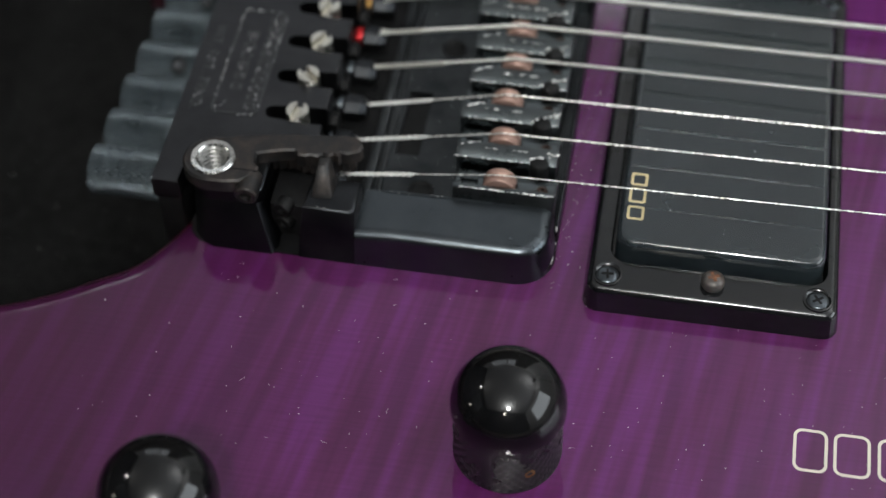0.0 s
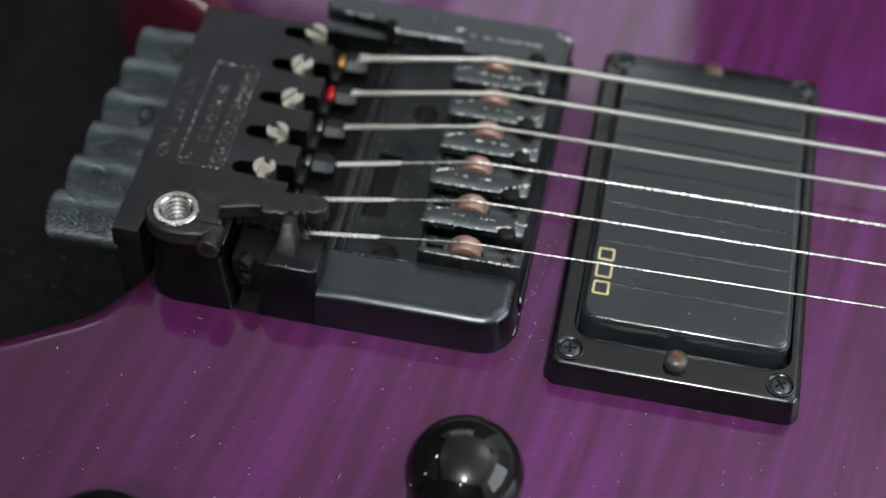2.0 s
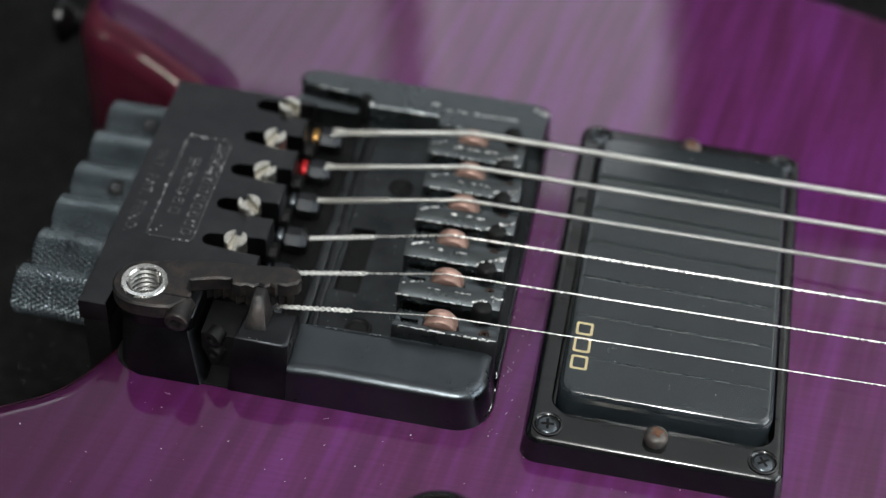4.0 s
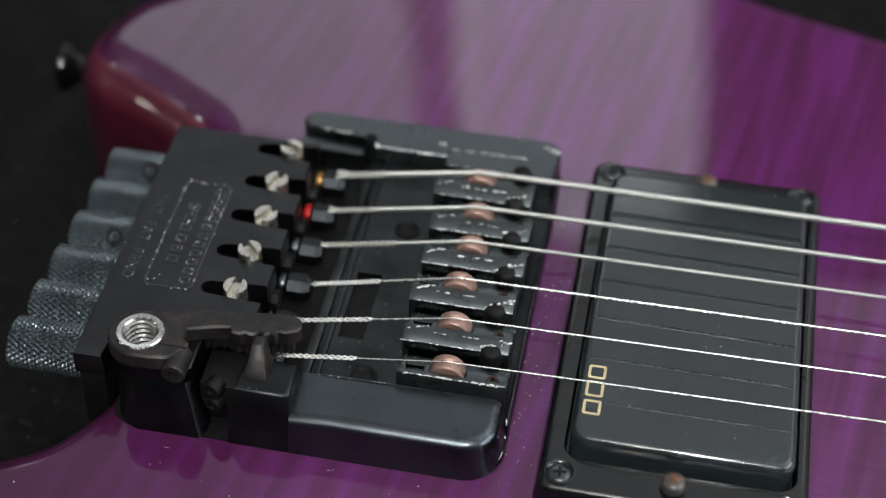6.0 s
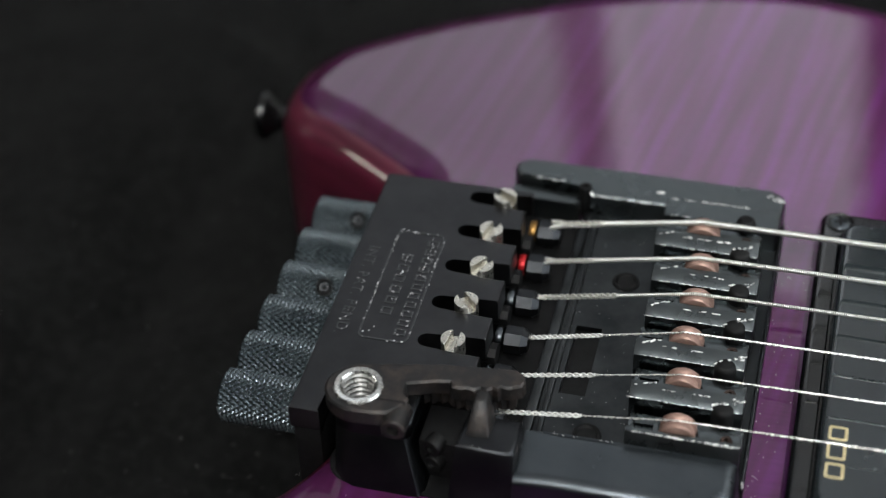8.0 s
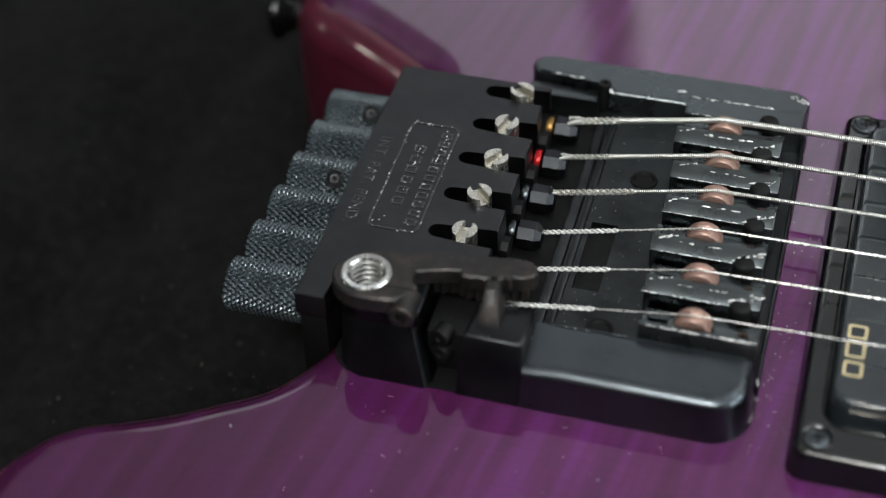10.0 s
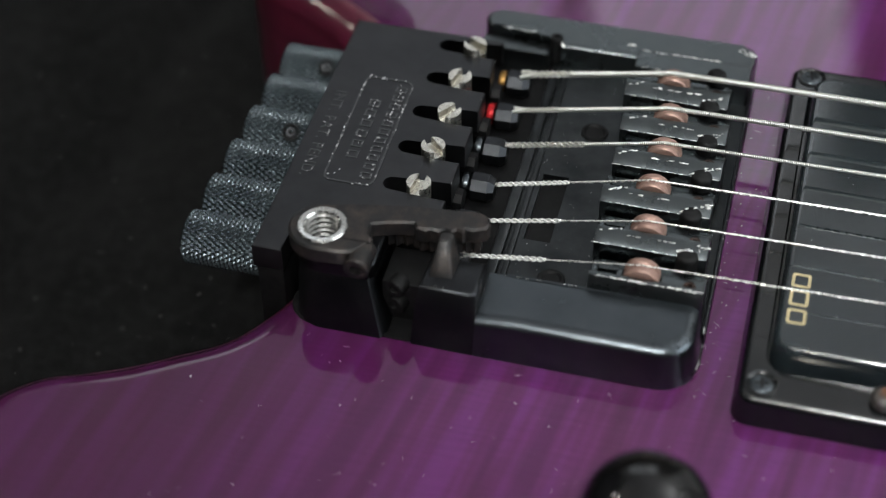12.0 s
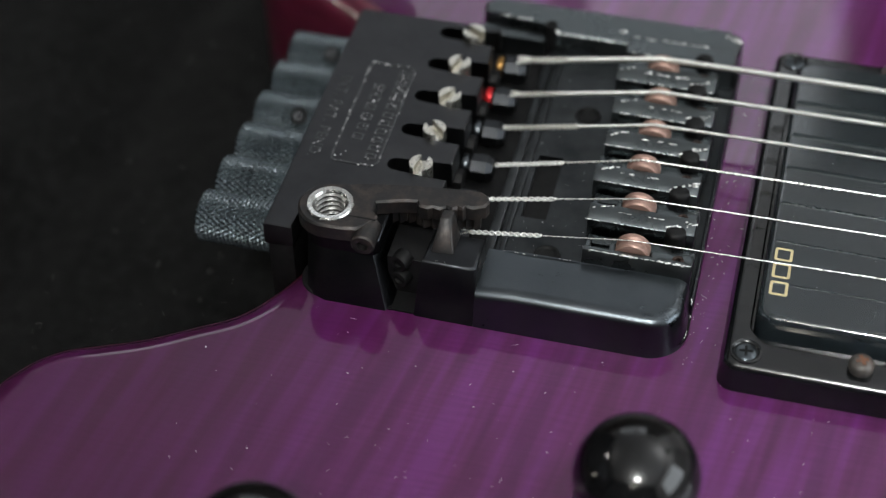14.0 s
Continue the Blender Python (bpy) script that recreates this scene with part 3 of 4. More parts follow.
for x, y, turn in ((0, 0, 0.1), (38.5, 0, 0.6), (0, 79.6, 0.2), (38.5, 79.6, 0.5)):
    bm = bmesh.new()
    lathe(bm, [(2.75, 5.76), (2.7, 6.0), (2.4, 6.05), (2.15, 5.9), (2.05, 5.77)], at(x, y, 0), 28)
    part("countersink", bm, RING, ring)
    bm = bmesh.new()
    phillips(bm, x, y, 5.72, 1.95, 0.35, 0.0)
    scr = part("ring_screw", bm, BLACK, pk, "dark cross-head screw")
    bm = bmesh.new()
    cross(bm, x, y, 6.06, 0.24, 1.15, turn, 0.35)
    part("cross_recess", bm, DARK, scr)
for y in (0.7, 79.2):
    bm = bmesh.new()
    lathe(bm, [(1.9, 5.5), (2.15, 6.2), (2.15, 7.0), (1.9, 7.6), (1.2, 8.0), (0, 8.1)], at(19.3, y, 0), 24)
    scr = part("height_screw", bm, GREY_STEEL, pk, "rusty domed height-adjusting screw")
    bm = bmesh.new()
    cross(bm, 19.3, y, 8.08, 0.3, 1.1, 0.4, 0.3)
    part("cross_recess", bm, RUST, scr, "rusty cross recess")

# ---- outlined mark on the lacquer: plain cream frames ----
mark = thing("printed_mark", "cream outlined print on the purple lacquer", "print")
for x0, x1 in ((36.0, 42.0), (43.0, 49.4), (50.6, 56.6), (57.6, 60.2)):
    bm = bmesh.new()
    o, i = rounded(x0, x1, -33.2, -24.4, 1.6, 5), rounded(x0 + 0.55, x1 - 0.55, -32.65, -24.95, 1.1, 5)
    levels = [[bm.verts.new((x, y, z)) for x, y in q] for q, z in ((o, 0.005), (o, 0.04), (i, 0.04), (i, 0.005))]
    for a, b in zip(levels, levels[1:]):
        for k in range(len(o)):
            bm.faces.new((a[k], a[(k + 1) % len(o)], b[(k + 1) % len(o)], b[k]))
    part("outline", bm, CREAM, mark)

# ---- the tremolo bridge ----
br = thing("tremolo_bridge", "black worn headless tremolo bridge with six knurled tuners", "tremolo bridge")
# base: floor with holes, near rail, far rail
# near-black plate: the shade down in the floor's cutout is in its colour
bm = bmesh.new()
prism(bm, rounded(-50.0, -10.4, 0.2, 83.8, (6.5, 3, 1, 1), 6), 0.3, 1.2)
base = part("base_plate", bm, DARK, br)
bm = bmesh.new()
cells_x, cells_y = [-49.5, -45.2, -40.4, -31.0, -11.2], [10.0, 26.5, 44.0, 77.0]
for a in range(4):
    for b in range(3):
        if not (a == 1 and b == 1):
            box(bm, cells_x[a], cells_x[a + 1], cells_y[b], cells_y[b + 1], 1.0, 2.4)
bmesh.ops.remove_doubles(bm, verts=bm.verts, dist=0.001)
part("base_floor", bm, FLOOR_BLACK, br, "dusty black floor of the bridge, recess shade in its colour")
for x, y in ((-38.4, 17.6), (-38.2, 57.5)):
    bm = bmesh.new()
    lathe(bm, [(2.6, 2.41), (2.45, 2.75), (2.0, 2.8), (1.7, 2.5), (1.6, 2.42), (0, 2.42)], at(x, y, 0), 24)
    part("mounting_screw", bm, DARK, br, "sunken black mounting screw")
bm = bmesh.new()
DRAFT, SHOULDER, RAIL_TOP = 1.1, 2.3, 8.1
steps = [(0.0, 0.05), (0.2, 1.0)] + [(DRAFT + SHOULDER * (1 - math.cos(radians(a))), RAIL_TOP - SHOULDER * 0.8 * (1 - math.sin(radians(a)))) for a in range(10, 91, 10)] + [(DRAFT + SHOULDER + 0.08, RAIL_TOP)]


def rail_outline(d):
    """The rail's plan, drawn in by d; the shoulder fades out where the rail ramps down to the stop block."""
    q = rounded(-48.0, -10.5 - d, -0.6 + d, 12.0, (7.0 - d, 0.2, 0.2, 0.2), 9)
    right, far, left = q[:10], q[10:20], q[20:30]
    return right + far + [(-41.5, 12.0)] + left + [(-48.0, -0.6 + d * 0.9), (-41.5, -0.6 + d)]


loops = [[bm.verts.new((x, y, z - (0.55 * min((-41.5 - x) / 6.0, 1) if x < -41.6 and z > 4 else 0))) for x, y in rail_outline(d)] for d, z in steps]
for a, c in zip(loops, loops[1:]):
    for k in range(len(a)):
        bm.faces.new((a[k], a[(k + 1) % len(a)], c[(k + 1) % len(a)], c[k]))
bm.faces.new(loops[-1])
bm.faces.new(loops[0][::-1])
part("near_rail", bm, BLACK, br, "satin black raised side of the base plate")
bm = bmesh.new()
far_plan = [(-48.6, 75.6), (-11.6, 75.6)] + [(-13.8 + 3.0 * math.cos(radians(a)), 81.2 + 3.0 * math.sin(radians(a))) for a in range(0, 91, 15)]
far_plan += [(-62.6 + 2.4 * math.cos(radians(a)), 81.6 + 2.6 * math.sin(radians(a))) for a in range(90, 226, 15)] + [(-63.2, 78.9), (-49.6, 78.6), (-48.6, 77.8)]
prism(bm, far_plan, 0.05, 7.5, 0.8, 3)
far_rail = part("far_rail", bm, BLACK_WORN, br, "black raised side with chipped edges")
bm = bmesh.new()
prism(bm, [(-64.8, 75.6), (-62.6, 74.6), (-50.6, 74.6), (-50.6, 78.5), (-62.8, 78.8), (-64.6, 78.2)], 0.05, 5.6, 0.5, 2)
part("rail_step", bm, BLACK_WORN, far_rail, "lower step of the raised side")
bm = bmesh.new()
prism(bm, rounded(-33.6, -11.4, 72.2, 77.6, 0.5, 3), 2.2, 8.0, 0.4, 2)
part("rail_pad", bm, BLACK_WORN, far_rail, "thin raised pad with chipped edges")
bm = bmesh.new()
lathe(bm, [(0, 8.1), (0.5, 8.1), (0.55, 8.5), (1.2, 8.45), (1.3, 8.1), (1.3, 2.0)], at(-49.8, 77.0, 0), 20)
part("pivot_pin", bm, DARK, far_rail, "black pin beside the raised side")
bm = bmesh.new()
lathe(bm, [(0, 8.0), (1.0, 8.1), (1.7, 7.6), (1.9, 6.9), (1.9, 2.0)], at(-17.6, 72.4, 1.4), 20)
part("lock_screw", bm, DARK, far_rail, "black lock screw in the notch")
bm = bmesh.new()
box(bm, -11.15, -10.45, 10.0, 78.0, 0.2, 4.2, 0.25)
part("front_lip", bm, POST_BLACK, br)
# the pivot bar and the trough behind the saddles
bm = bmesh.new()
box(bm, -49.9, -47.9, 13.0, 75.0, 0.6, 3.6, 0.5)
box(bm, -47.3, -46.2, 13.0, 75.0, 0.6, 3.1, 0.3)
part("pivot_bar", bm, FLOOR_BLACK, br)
# near-black sheet stands for the shade between the comb and the claws
bm = bmesh.new()
box(bm, -62.0, -50.3, 13.2, 74.4, 0.05, 0.9)
part("claw_gap_shade", bm, DARK, br, "near-black sheet for the shade below the string claws")


def saddle_mesh(wide):
    """One saddle: chamfered near wall, slot for the roller, string channel and a notch by the lock screw; x from the roller."""
    bm = bmesh.new()
    front = [(-5.1, 4.0), (-5.1, 9.5), (-3.1, 10.45), (-1.75, 10.7)] if wide else [(-4.55, 4.0), (-3.6, 8.2), (-2.75, 10.3), (-1.75, 10.3)]
    near = front + [ (-1.75, 6.4), (2.1, 6.4), (2.1, 7.2), (4.2, 7.2), (4.6, 6.9), (4.6, 4.0)]
    plug = [(-1.75, 6.4), (-1.75, 8.1), (2.1, 8.1), (2.1, 6.4)]
    spans = [(-8.6, -7.6, plug), (-4.3, -3.2, plug), (3.3, 10.9, plug)]
    for x0, x1, shape in [(-8.6, 10.9, near)] + spans:
        a = [bm.verts.new((x0, y, z)) for y, z in shape]
        b = [bm.verts.new((x1, y, z)) for y, z in shape]
        bm.faces.new(a)
        bm.faces.new(b[::-1])
        for k in range(len(shape)):
            bm.faces.new((a[k], b[k], b[(k + 1) % len(shape)], a[(k + 1) % len(shape)]))
    bmesh.ops.recalc_face_normals(bm, faces=bm.faces)
    bmesh.ops.bevel(bm, geom=[e for e in bm.edges if e.calc_face_angle(0) > 0.4], offset=0.16, segments=2, profile=0.5, affect="EDGES")
    bmesh.ops.subdivide_edges(bm, edges=[e for e in bm.edges if e.calc_length() > 6], cuts=14)
    for v in bm.verts:
        v.co += Vector((0, 1, 1)) * 0.05 * noise.noise(v.co * 1.7)
    return bm


for i, (x, y) in enumerate(zip(ROLLER_X, SADDLE_Y)):
    if i == 0:
        sad = part("saddle", saddle_mesh(False), BLACK_WORN, br, "black saddle with chipped silver edges", sharp=30)
        sad.matrix_basis = Matrix.Translation(Vector((x, y - 0.1, 0.25)) * MM)
        bm = bmesh.new()
        lathe(bm, [(0.8, -1.7), (2.9, -1.7), (3.15, -1.45), (3.15, -0.65), (2.75, -0.25), (2.75, 0.25), (3.15, 0.65), (3.15, 1.45), (2.9, 1.7), (0.8, 1.7)], at(0, 0.2, 8.65, Matrix.Rotation(radians(90), 4, "X")), 36, True)
        rol = part("roller", bm, COPPER, sad, "copper-brown grooved string roller")
        rol_mesh = rol.data
        bm = bmesh.new()
        lathe(bm, [(0, 0.35), (1.0, 0.3), (1.6, 0.05), (1.95, -0.4), (2.0, -0.9), (2.0, -3.5), (0, -3.5)], at(7.6, -4.6, 9.9), 22)
        loc = part("lock_screw", bm, DARK, sad, "black lock screw in the notch")
        loc_mesh = loc.data
        bm = bmesh.new()
        lathe(bm, [(0.4, 0.0), (0.5, 0.35), (0.95, 0.45), (1.1, 0.2), (1.1, -1.0), (0.4, -1.0)], at(8.2, 0.2, 8.2), 18, True)
        adj = part("adjusting_screw", bm, BROWN_STEEL, sad, "rusty intonation screw")
        adj_mesh = adj.data
    else:
        if i == 1:
            sad = part("saddle", saddle_mesh(True), BLACK_WORN, br, "black saddle with chipped silver edges", sharp=30)
            sad_mesh = sad.data
            sad.matrix_basis = Matrix.Translation(Vector((x, y - 0.1, 0.25)) * MM)
        else:
            sad = shares("saddle", sad_mesh, br, Matrix.Translation(Vector((x, y - 0.1, 0.25)) * MM))
        if i == 1:
            loc.parent = sad
        for nm, me in (("roller", rol_mesh), ("adjusting_screw", adj_mesh)) + ((("lock_screw", loc_mesh),) if i > 1 else ()):
            shares(nm, me, sad, Matrix())

# bare metal showing on the saddles and rails
rnd = random.Random(3)
for i, ob in enumerate(o for o in list(br.children) if o.name.split(".")[0] == "saddle"):
    bm = bmesh.new()
    if not i:
        chips(bm, rnd, (-8.4, -2.75, 10.28), (10.7, -2.75, 10.28), 60, 0.15, 0.12, 1.2)
        chips(bm, rnd, (-5.5, -2.75, 10.28), (9.5, -2.75, 10.28), 16, 0.24, 0.12, 1.1)
    else:
        chips(bm, rnd, (-8.4, -5.05, 9.52), (10.6, -5.05, 9.52), (0, 12, 22, 34, 20, 16)[i], 0.12, 0.05, 2.6)
        chips(bm, rnd, (-3.5, -3.1, 10.46), (5.0, -3.1, 10.46), (0, 8, 10, 7, 6, 9)[i], 0.17, 0.10, 1.8)
        chips(bm, rnd, (6.0, -4.4, 9.9), (10.6, -3.0, 10.45), (0, 18, 22, 20, 12, 10)[i], 0.23, 0.35)
        chips(bm, rnd, (-7.8, -3.0, 10.46), (-4.4, -1.8, 10.7), (0, 4, 14, 12, 6, 5)[i], 0.24, 0.12)
    part("bare_edge", bm, CHIP, ob, "silver chipped edge", sharp=80)["kind"] = "stuff"
bm = bmesh.new()
chips(bm, rnd, (-14.0, 82.6, 7.5), (-11.6, 81.0, 7.4), 34, 0.28, 0.5)
chips(bm, rnd, (-61, 79.0, 7.4), (-54, 78.8, 7.4), 16, 0.17, 0.12, 1.6)
chips(bm, rnd, (-49.0, 77.2, 7.4), (-48.2, 76.0, 7.4), 9, 0.3, 0.2)
chips(bm, rnd, (-48, 75.7, 7.3), (-34, 75.7, 7.3), 26, 0.12, 0.06, 2.2)
chips(bm, rnd, (-33, 77.4, 8.0), (-17, 77.4, 8.0), 26, 0.16, 0.12, 1.8)
chips(bm, rnd, (-33, 72.4, 7.9), (-12, 72.4, 7.9), 18, 0.13, 0.08, 2.0)
chips(bm, rnd, (-35.6, 79.0, 7.5), (-35.0, 79.0, 7.5), 5, 0.28, 0.15)
chips(bm, rnd, (-10.7, 10, 4.1), (-10.6, 78, 4.1), 14, 0.11, 0.2)
part("bare_edge", bm, CHIP, br, "silver chipped edge", sharp=80)["kind"] = "stuff"
bm = bmesh.new()
chips(bm, rnd, (-48.0, 2.2, 7.2), (-48.0, 11, 7.5), 9, 0.09, 0.06)
chips(bm, rnd, (-46, 11.9, 7.7), (-32, 11.9, 8.1), 12, 0.10, 0.06)
chips(bm, rnd, (-10.7, 3, 3.0), (-10.6, 10, 6.8), 8, 0.12, 0.15)
chips(bm, rnd, (-58.0, 2.9, 11.6), (-49.7, 2.9, 11.6), 4, 0.06, 0.05)
part("bare_edge", bm, CHIP, br, "silver chipped edge", sharp=80)["kind"] = "stuff"

# tuner housing: a comb-shaped top over a plain block
comb = [(-88.4, 70.2), (-88.4, 5.4), (-83.0, 5.4), (-83.0, 14.2), (-58.9, 14.2)]
for y in STRING_Y[1:]:
    comb.append((-58.9 if y < 60 else -59.5, y - 2.0))
    for k in range(9):
        w = radians(-90 - 180 * k / 8)
        comb.append((-69.2 + 2.0 * math.cos(w), y + 2.0 * math.sin(w)))
    comb.append((-58.9, y + 2.0))
comb += [(-58.9, 70.2)]
bm = bmesh.new()
prism(bm, comb, 6.0, 10.8, 0.35, 2)
housing = part("tuner_housing", bm, BLACK_SATIN, br, "satin black cast tuner housing")
# block below the comb, near-black to carry the shade down there
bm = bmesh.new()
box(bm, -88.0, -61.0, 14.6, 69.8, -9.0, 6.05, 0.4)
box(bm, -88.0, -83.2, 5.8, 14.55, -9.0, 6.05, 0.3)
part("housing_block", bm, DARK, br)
# raised frame and lettering of the casting
bm = bmesh.new()
o, i_ = rounded(-81.8, -72.4, 24.4, 54.0, 1.6, 5), rounded(-81.45, -72.75, 24.75, 53.65, 1.3, 5)
levels = [[bm.verts.new((x, y, z)) for x, y in q] for q, z in ((o, 10.80), (o, 10.95), (i_, 10.95), (i_, 10.80))]
for a, b in zip(levels, levels[1:]):
    for k in range(len(o)):
        bm.faces.new((a[k], a[(k + 1) % len(o)], b[(k + 1) % len(o)], b[k]))
part("cast_frame", bm, ENGRAVED, housing)
rnd = random.Random(5)
bm = bmesh.new()
for p, q, c in (((-81.6, 53.8), (-72.6, 53.8), 9), ((-81.6, 24.6), (-72.6, 24.6), 6), ((-81.6, 25), (-81.6, 53), 9), ((-72.6, 25), (-72.6, 53), 5), ((-74.4, 40), (-74.4, 53), 12), ((-78.2, 34), (-78.2, 48), 7), ((-80.6, 25.5), (-79, 27.5), 4)):
    chips(bm, rnd, (*p, 10.93), (*q, 10.93), c, 0.13, 0.25)
for y in STRING_Y[1:]:
    chips(bm, rnd, (-59.1, y - 8, 10.7), (-59.1, y - 2, 10.7), 4, 0.07, 0.06)
part("bare_spot", bm, CHIP, housing, "bright worn spots", sharp=80)["kind"] = "stuff"
# the maker's name: rows of plain short bars
bm = bmesh.new()
for x0, x1, y0, count, pitch in ((-75.4, -73.3, 26.2, 11, 2.42), (-79.3, -77.2, 31.0, 6, 2.9)):
    for k in range(count):
        ya = y0 + k * pitch
        box(bm, x0, x0 + 0.32, ya, ya + pitch * 0.66, 10.80, 10.93)
        box(bm, x1 - 0.32, x1, ya, ya + pitch * 0.66, 10.80, 10.93)
        box(bm, x0 + 0.32, x1 - 0.32, ya, ya + 0.32, 10.80, 10.93)
        box(bm, x0 + 0.32, x1 - 0.32, ya + pitch * 0.66 - 0.32, ya + pitch * 0.66, 10.80, 10.93)
part("maker_lettering", bm, ENGRAVED, housing)


def lettering(name, words, size, x, y, z, turn, mat, parent):
    curve = bpy.data.curves.new(name, "FONT")
    curve.body, curve.size, curve.extrude, curve.space_character = words, size * MM, 0.00007, 1.12
    tmp = new(name, curve)
    mesh = bpy.data.meshes.new_from_object(tmp.evaluated_get(bpy.context.evaluated_depsgraph_get()))
    bpy.data.objects.remove(tmp)
    mesh.materials.clear()
    mesh.materials.append(mat)
    ob = new(name, mesh)
    ob.parent = parent
    ob.matrix_basis = pose(x * MM, y * MM, z * MM, 0, 0, turn)
    return ob


lettering("lettering", "INT. PAT. PEND.", 3.0, -86.1, 48.5, 10.84, -90, ENGRAVED, housing)

# slotted steel screws in the comb
for i, y in enumerate(STRING_Y):
    x = -64.3 + (0.5 if i in (3, 5) else 0)
    bm = bmesh.new()
    lathe(bm, [(0, 8.6), (2.1, 8.6), (2.2, 8.8), (2.2, 10.8), (0, 10.8)], seg=28)
    scr = part("slotted_screw", bm, STEEL, br, "bright slotted steel screw")
    scr.matrix_basis = pose(x * MM, y * MM, 0, 0, 0, (90, 84, 132, 58, 76, 150)[i])
    bm = bmesh.new()
    for s in (-1, 1):
        arcs = [(2.2 * math.cos(radians(a)), s * 2.2 * math.sin(radians(a))) for a in range(17, 164, 7)]
        prism(bm, arcs if s > 0 else arcs[::-1], 10.8, 12.2, 0.22, 2)
    part("head_half", bm, STEEL, scr)

# string claws: faceted black blocks with a ball end in each
for i, y in enumerate(STRING_Y):
    bm = bmesh.new()
    lathe(bm, [(0, -2.8), (2.0, -2.8), (2.75, -2.0), (2.75, 1.0), (1.9, 2.2), (0, 2.2)], at(-55.0, y + 0.4, 3.4, ALONG_X @ Matrix.Rotation(radians(22.5), 4, "Z")), 8)
    claw = part("string_claw", bm, POST_BLACK, br, "faceted black string claw", sharp=20)
    bm = bmesh.new()
    lathe(bm, [(0, -2.4), (1.5, -2.4), (2.1, -1.6), (2.1, 1.0), (0, 1.0)], at(-58.6, y - 4.3, 4.0, ALONG_X @ Matrix.Rotation(radians(22.5), 4, "Z")), 8)
    part("claw_guide", bm, DARK, br, sharp=20)
    bm = bmesh.new()
    lathe(bm, [(1.5, -0.6), (2.0, -0.6), (2.2, 0), (2.0, 0.6), (1.5, 0.6)], at(-58.2, y + 0.2, 3.8, ALONG_X), 24, True)
    part("ball_end", bm, (BRASS if i == 5 else RED if i == 4 else BLACK), claw, ("red ball end" if i == 4 else "brass ball end" if i == 5 else ""))


def knurled(bm, length, r, seg=168, rows=72):
    """A cylinder along x with a diamond knurl cut into it."""
    rings = []
    prof = [(0.0, r - 0.7), (0.25, r - 0.25)] + [(0.5 + (length - 1.0) * k / rows, r) for k in range(rows + 1)] + [(length - 0.25, r - 0.25), (length, r - 0.7)]
    for x, q in prof:
        ring = []
        for k in range(seg):
            a = k * math.tau / seg
            cut = abs(math.sin(14 * a + x * 1.95)) * abs(math.sin(14 * a - x * 1.95)) if q == r else 0.3
            rr = q - 0.36 + 0.58 * cut
            ring.append(bm.verts.new((x, rr * math.cos(a), rr * math.sin(a))))
        rings.append(ring)
    for a, b in zip(rings, rings[1:]):
        for k in range(seg):
            bm.faces.new((a[k], a[(k + 1) % seg], b[(k + 1) % seg], b[k]))
    bm.faces.new(rings[0][::-1])
    bm.faces.new(rings[-1])


for i, y in enumerate(STRING_Y):
    if i == 0:
        bm = bmesh.new()
        knurled(bm, 17.2, 4.85)
        tun = part("tuner_knob", bm, KNURL, br, "knurled blue-black steel tuner knob", sharp=50)
        tun_mesh = tun.data
    else:
        tun = shares("tuner_knob", tun_mesh, br, Matrix())
    tun.matrix_basis = Matrix.Translation(Vector((-105.4 + 0.42 * i, y, -1.2)) * MM) @ Matrix.Rotation(i * 0.7, 4, "X")
    if i in (3, 5):
        tun.matrix_basis = Matrix.Translation(Vector((-105.4 + 0.42 * i, y, -1.2)) * MM)
        bm = bmesh.new()
        spot = at(9.8, 0, 0, Matrix.Rotation(radians(36), 4, "X"))
        lathe(bm, [(1.75, 4.4), (1.7, 4.95), (1.45, 4.98), (1.2, 4.7), (0, 4.65)], spot, 22)
        hole = part("screw_hole", bm, DARK, tun, "dark countersunk hole")
        bm = bmesh.new()
        lathe(bm, [(0.45, 4.7), (0.5, 5.0), (0.9, 5.02), (1.0, 4.7)], spot, 20, True)
        part("set_screw", bm, BLACK_SATIN, hole, "small dark set screw")

# black ring sunk into the wood, in place of the shaded cavity round the post
bm = bmesh.new()
lathe(bm, [(5.0, -4.0), (5.3, 0.1), (5.1, 0.35), (4.2, 0.3), (4.0, -4.0)], at(-76.2, 5.2, 0), 40, True)
part("post_cavity_shade", bm, DARK, br, "black ring standing in for the shaded cavity round the post")
# arm holder: post, lever with insert, clamp screw
INX, INY = -76.3, 8.41
bm = bmesh.new()
foot = [(-80.4, 5.0), (-79.6, 2.0), (-77.8, 0.2), (-75.6, -0.6), (-64.2, -0.6), (-63.2, 1.0), (-63.6, 13.9), (-80.6, 13.9)]
head = [(-80.8, 8.0), (-80.0, 5.4), (-78.4, 4.2), (-76.2, 3.7), (-67.4, 3.9), (-66.4, 5.0), (-66.4, 13.9), (-81.6, 13.9)]
lo, mid, hi = ([bm.verts.new((x, y, z)) for x, y in q] for q, z in ((foot, -6.0), (foot, 0.4), (head, 9.0)))
for a, c in ((lo, mid), (mid, hi)):
    for k in range(8):
        bm.faces.new((a[k], a[(k + 1) % 8], c[(k + 1) % 8], c[k]))
prism_with_hole(bm, head, (INX, INY, 3.3), 9.0, 12.4, 0.4)
part("arm_post", bm, POST_BLACK, br, "satin black post of the arm holder")
turn = [(INX + 5.85 * math.cos(radians(a)), INY + 5.5 * math.sin(radians(a))) for a in range(90, 271, 12)]
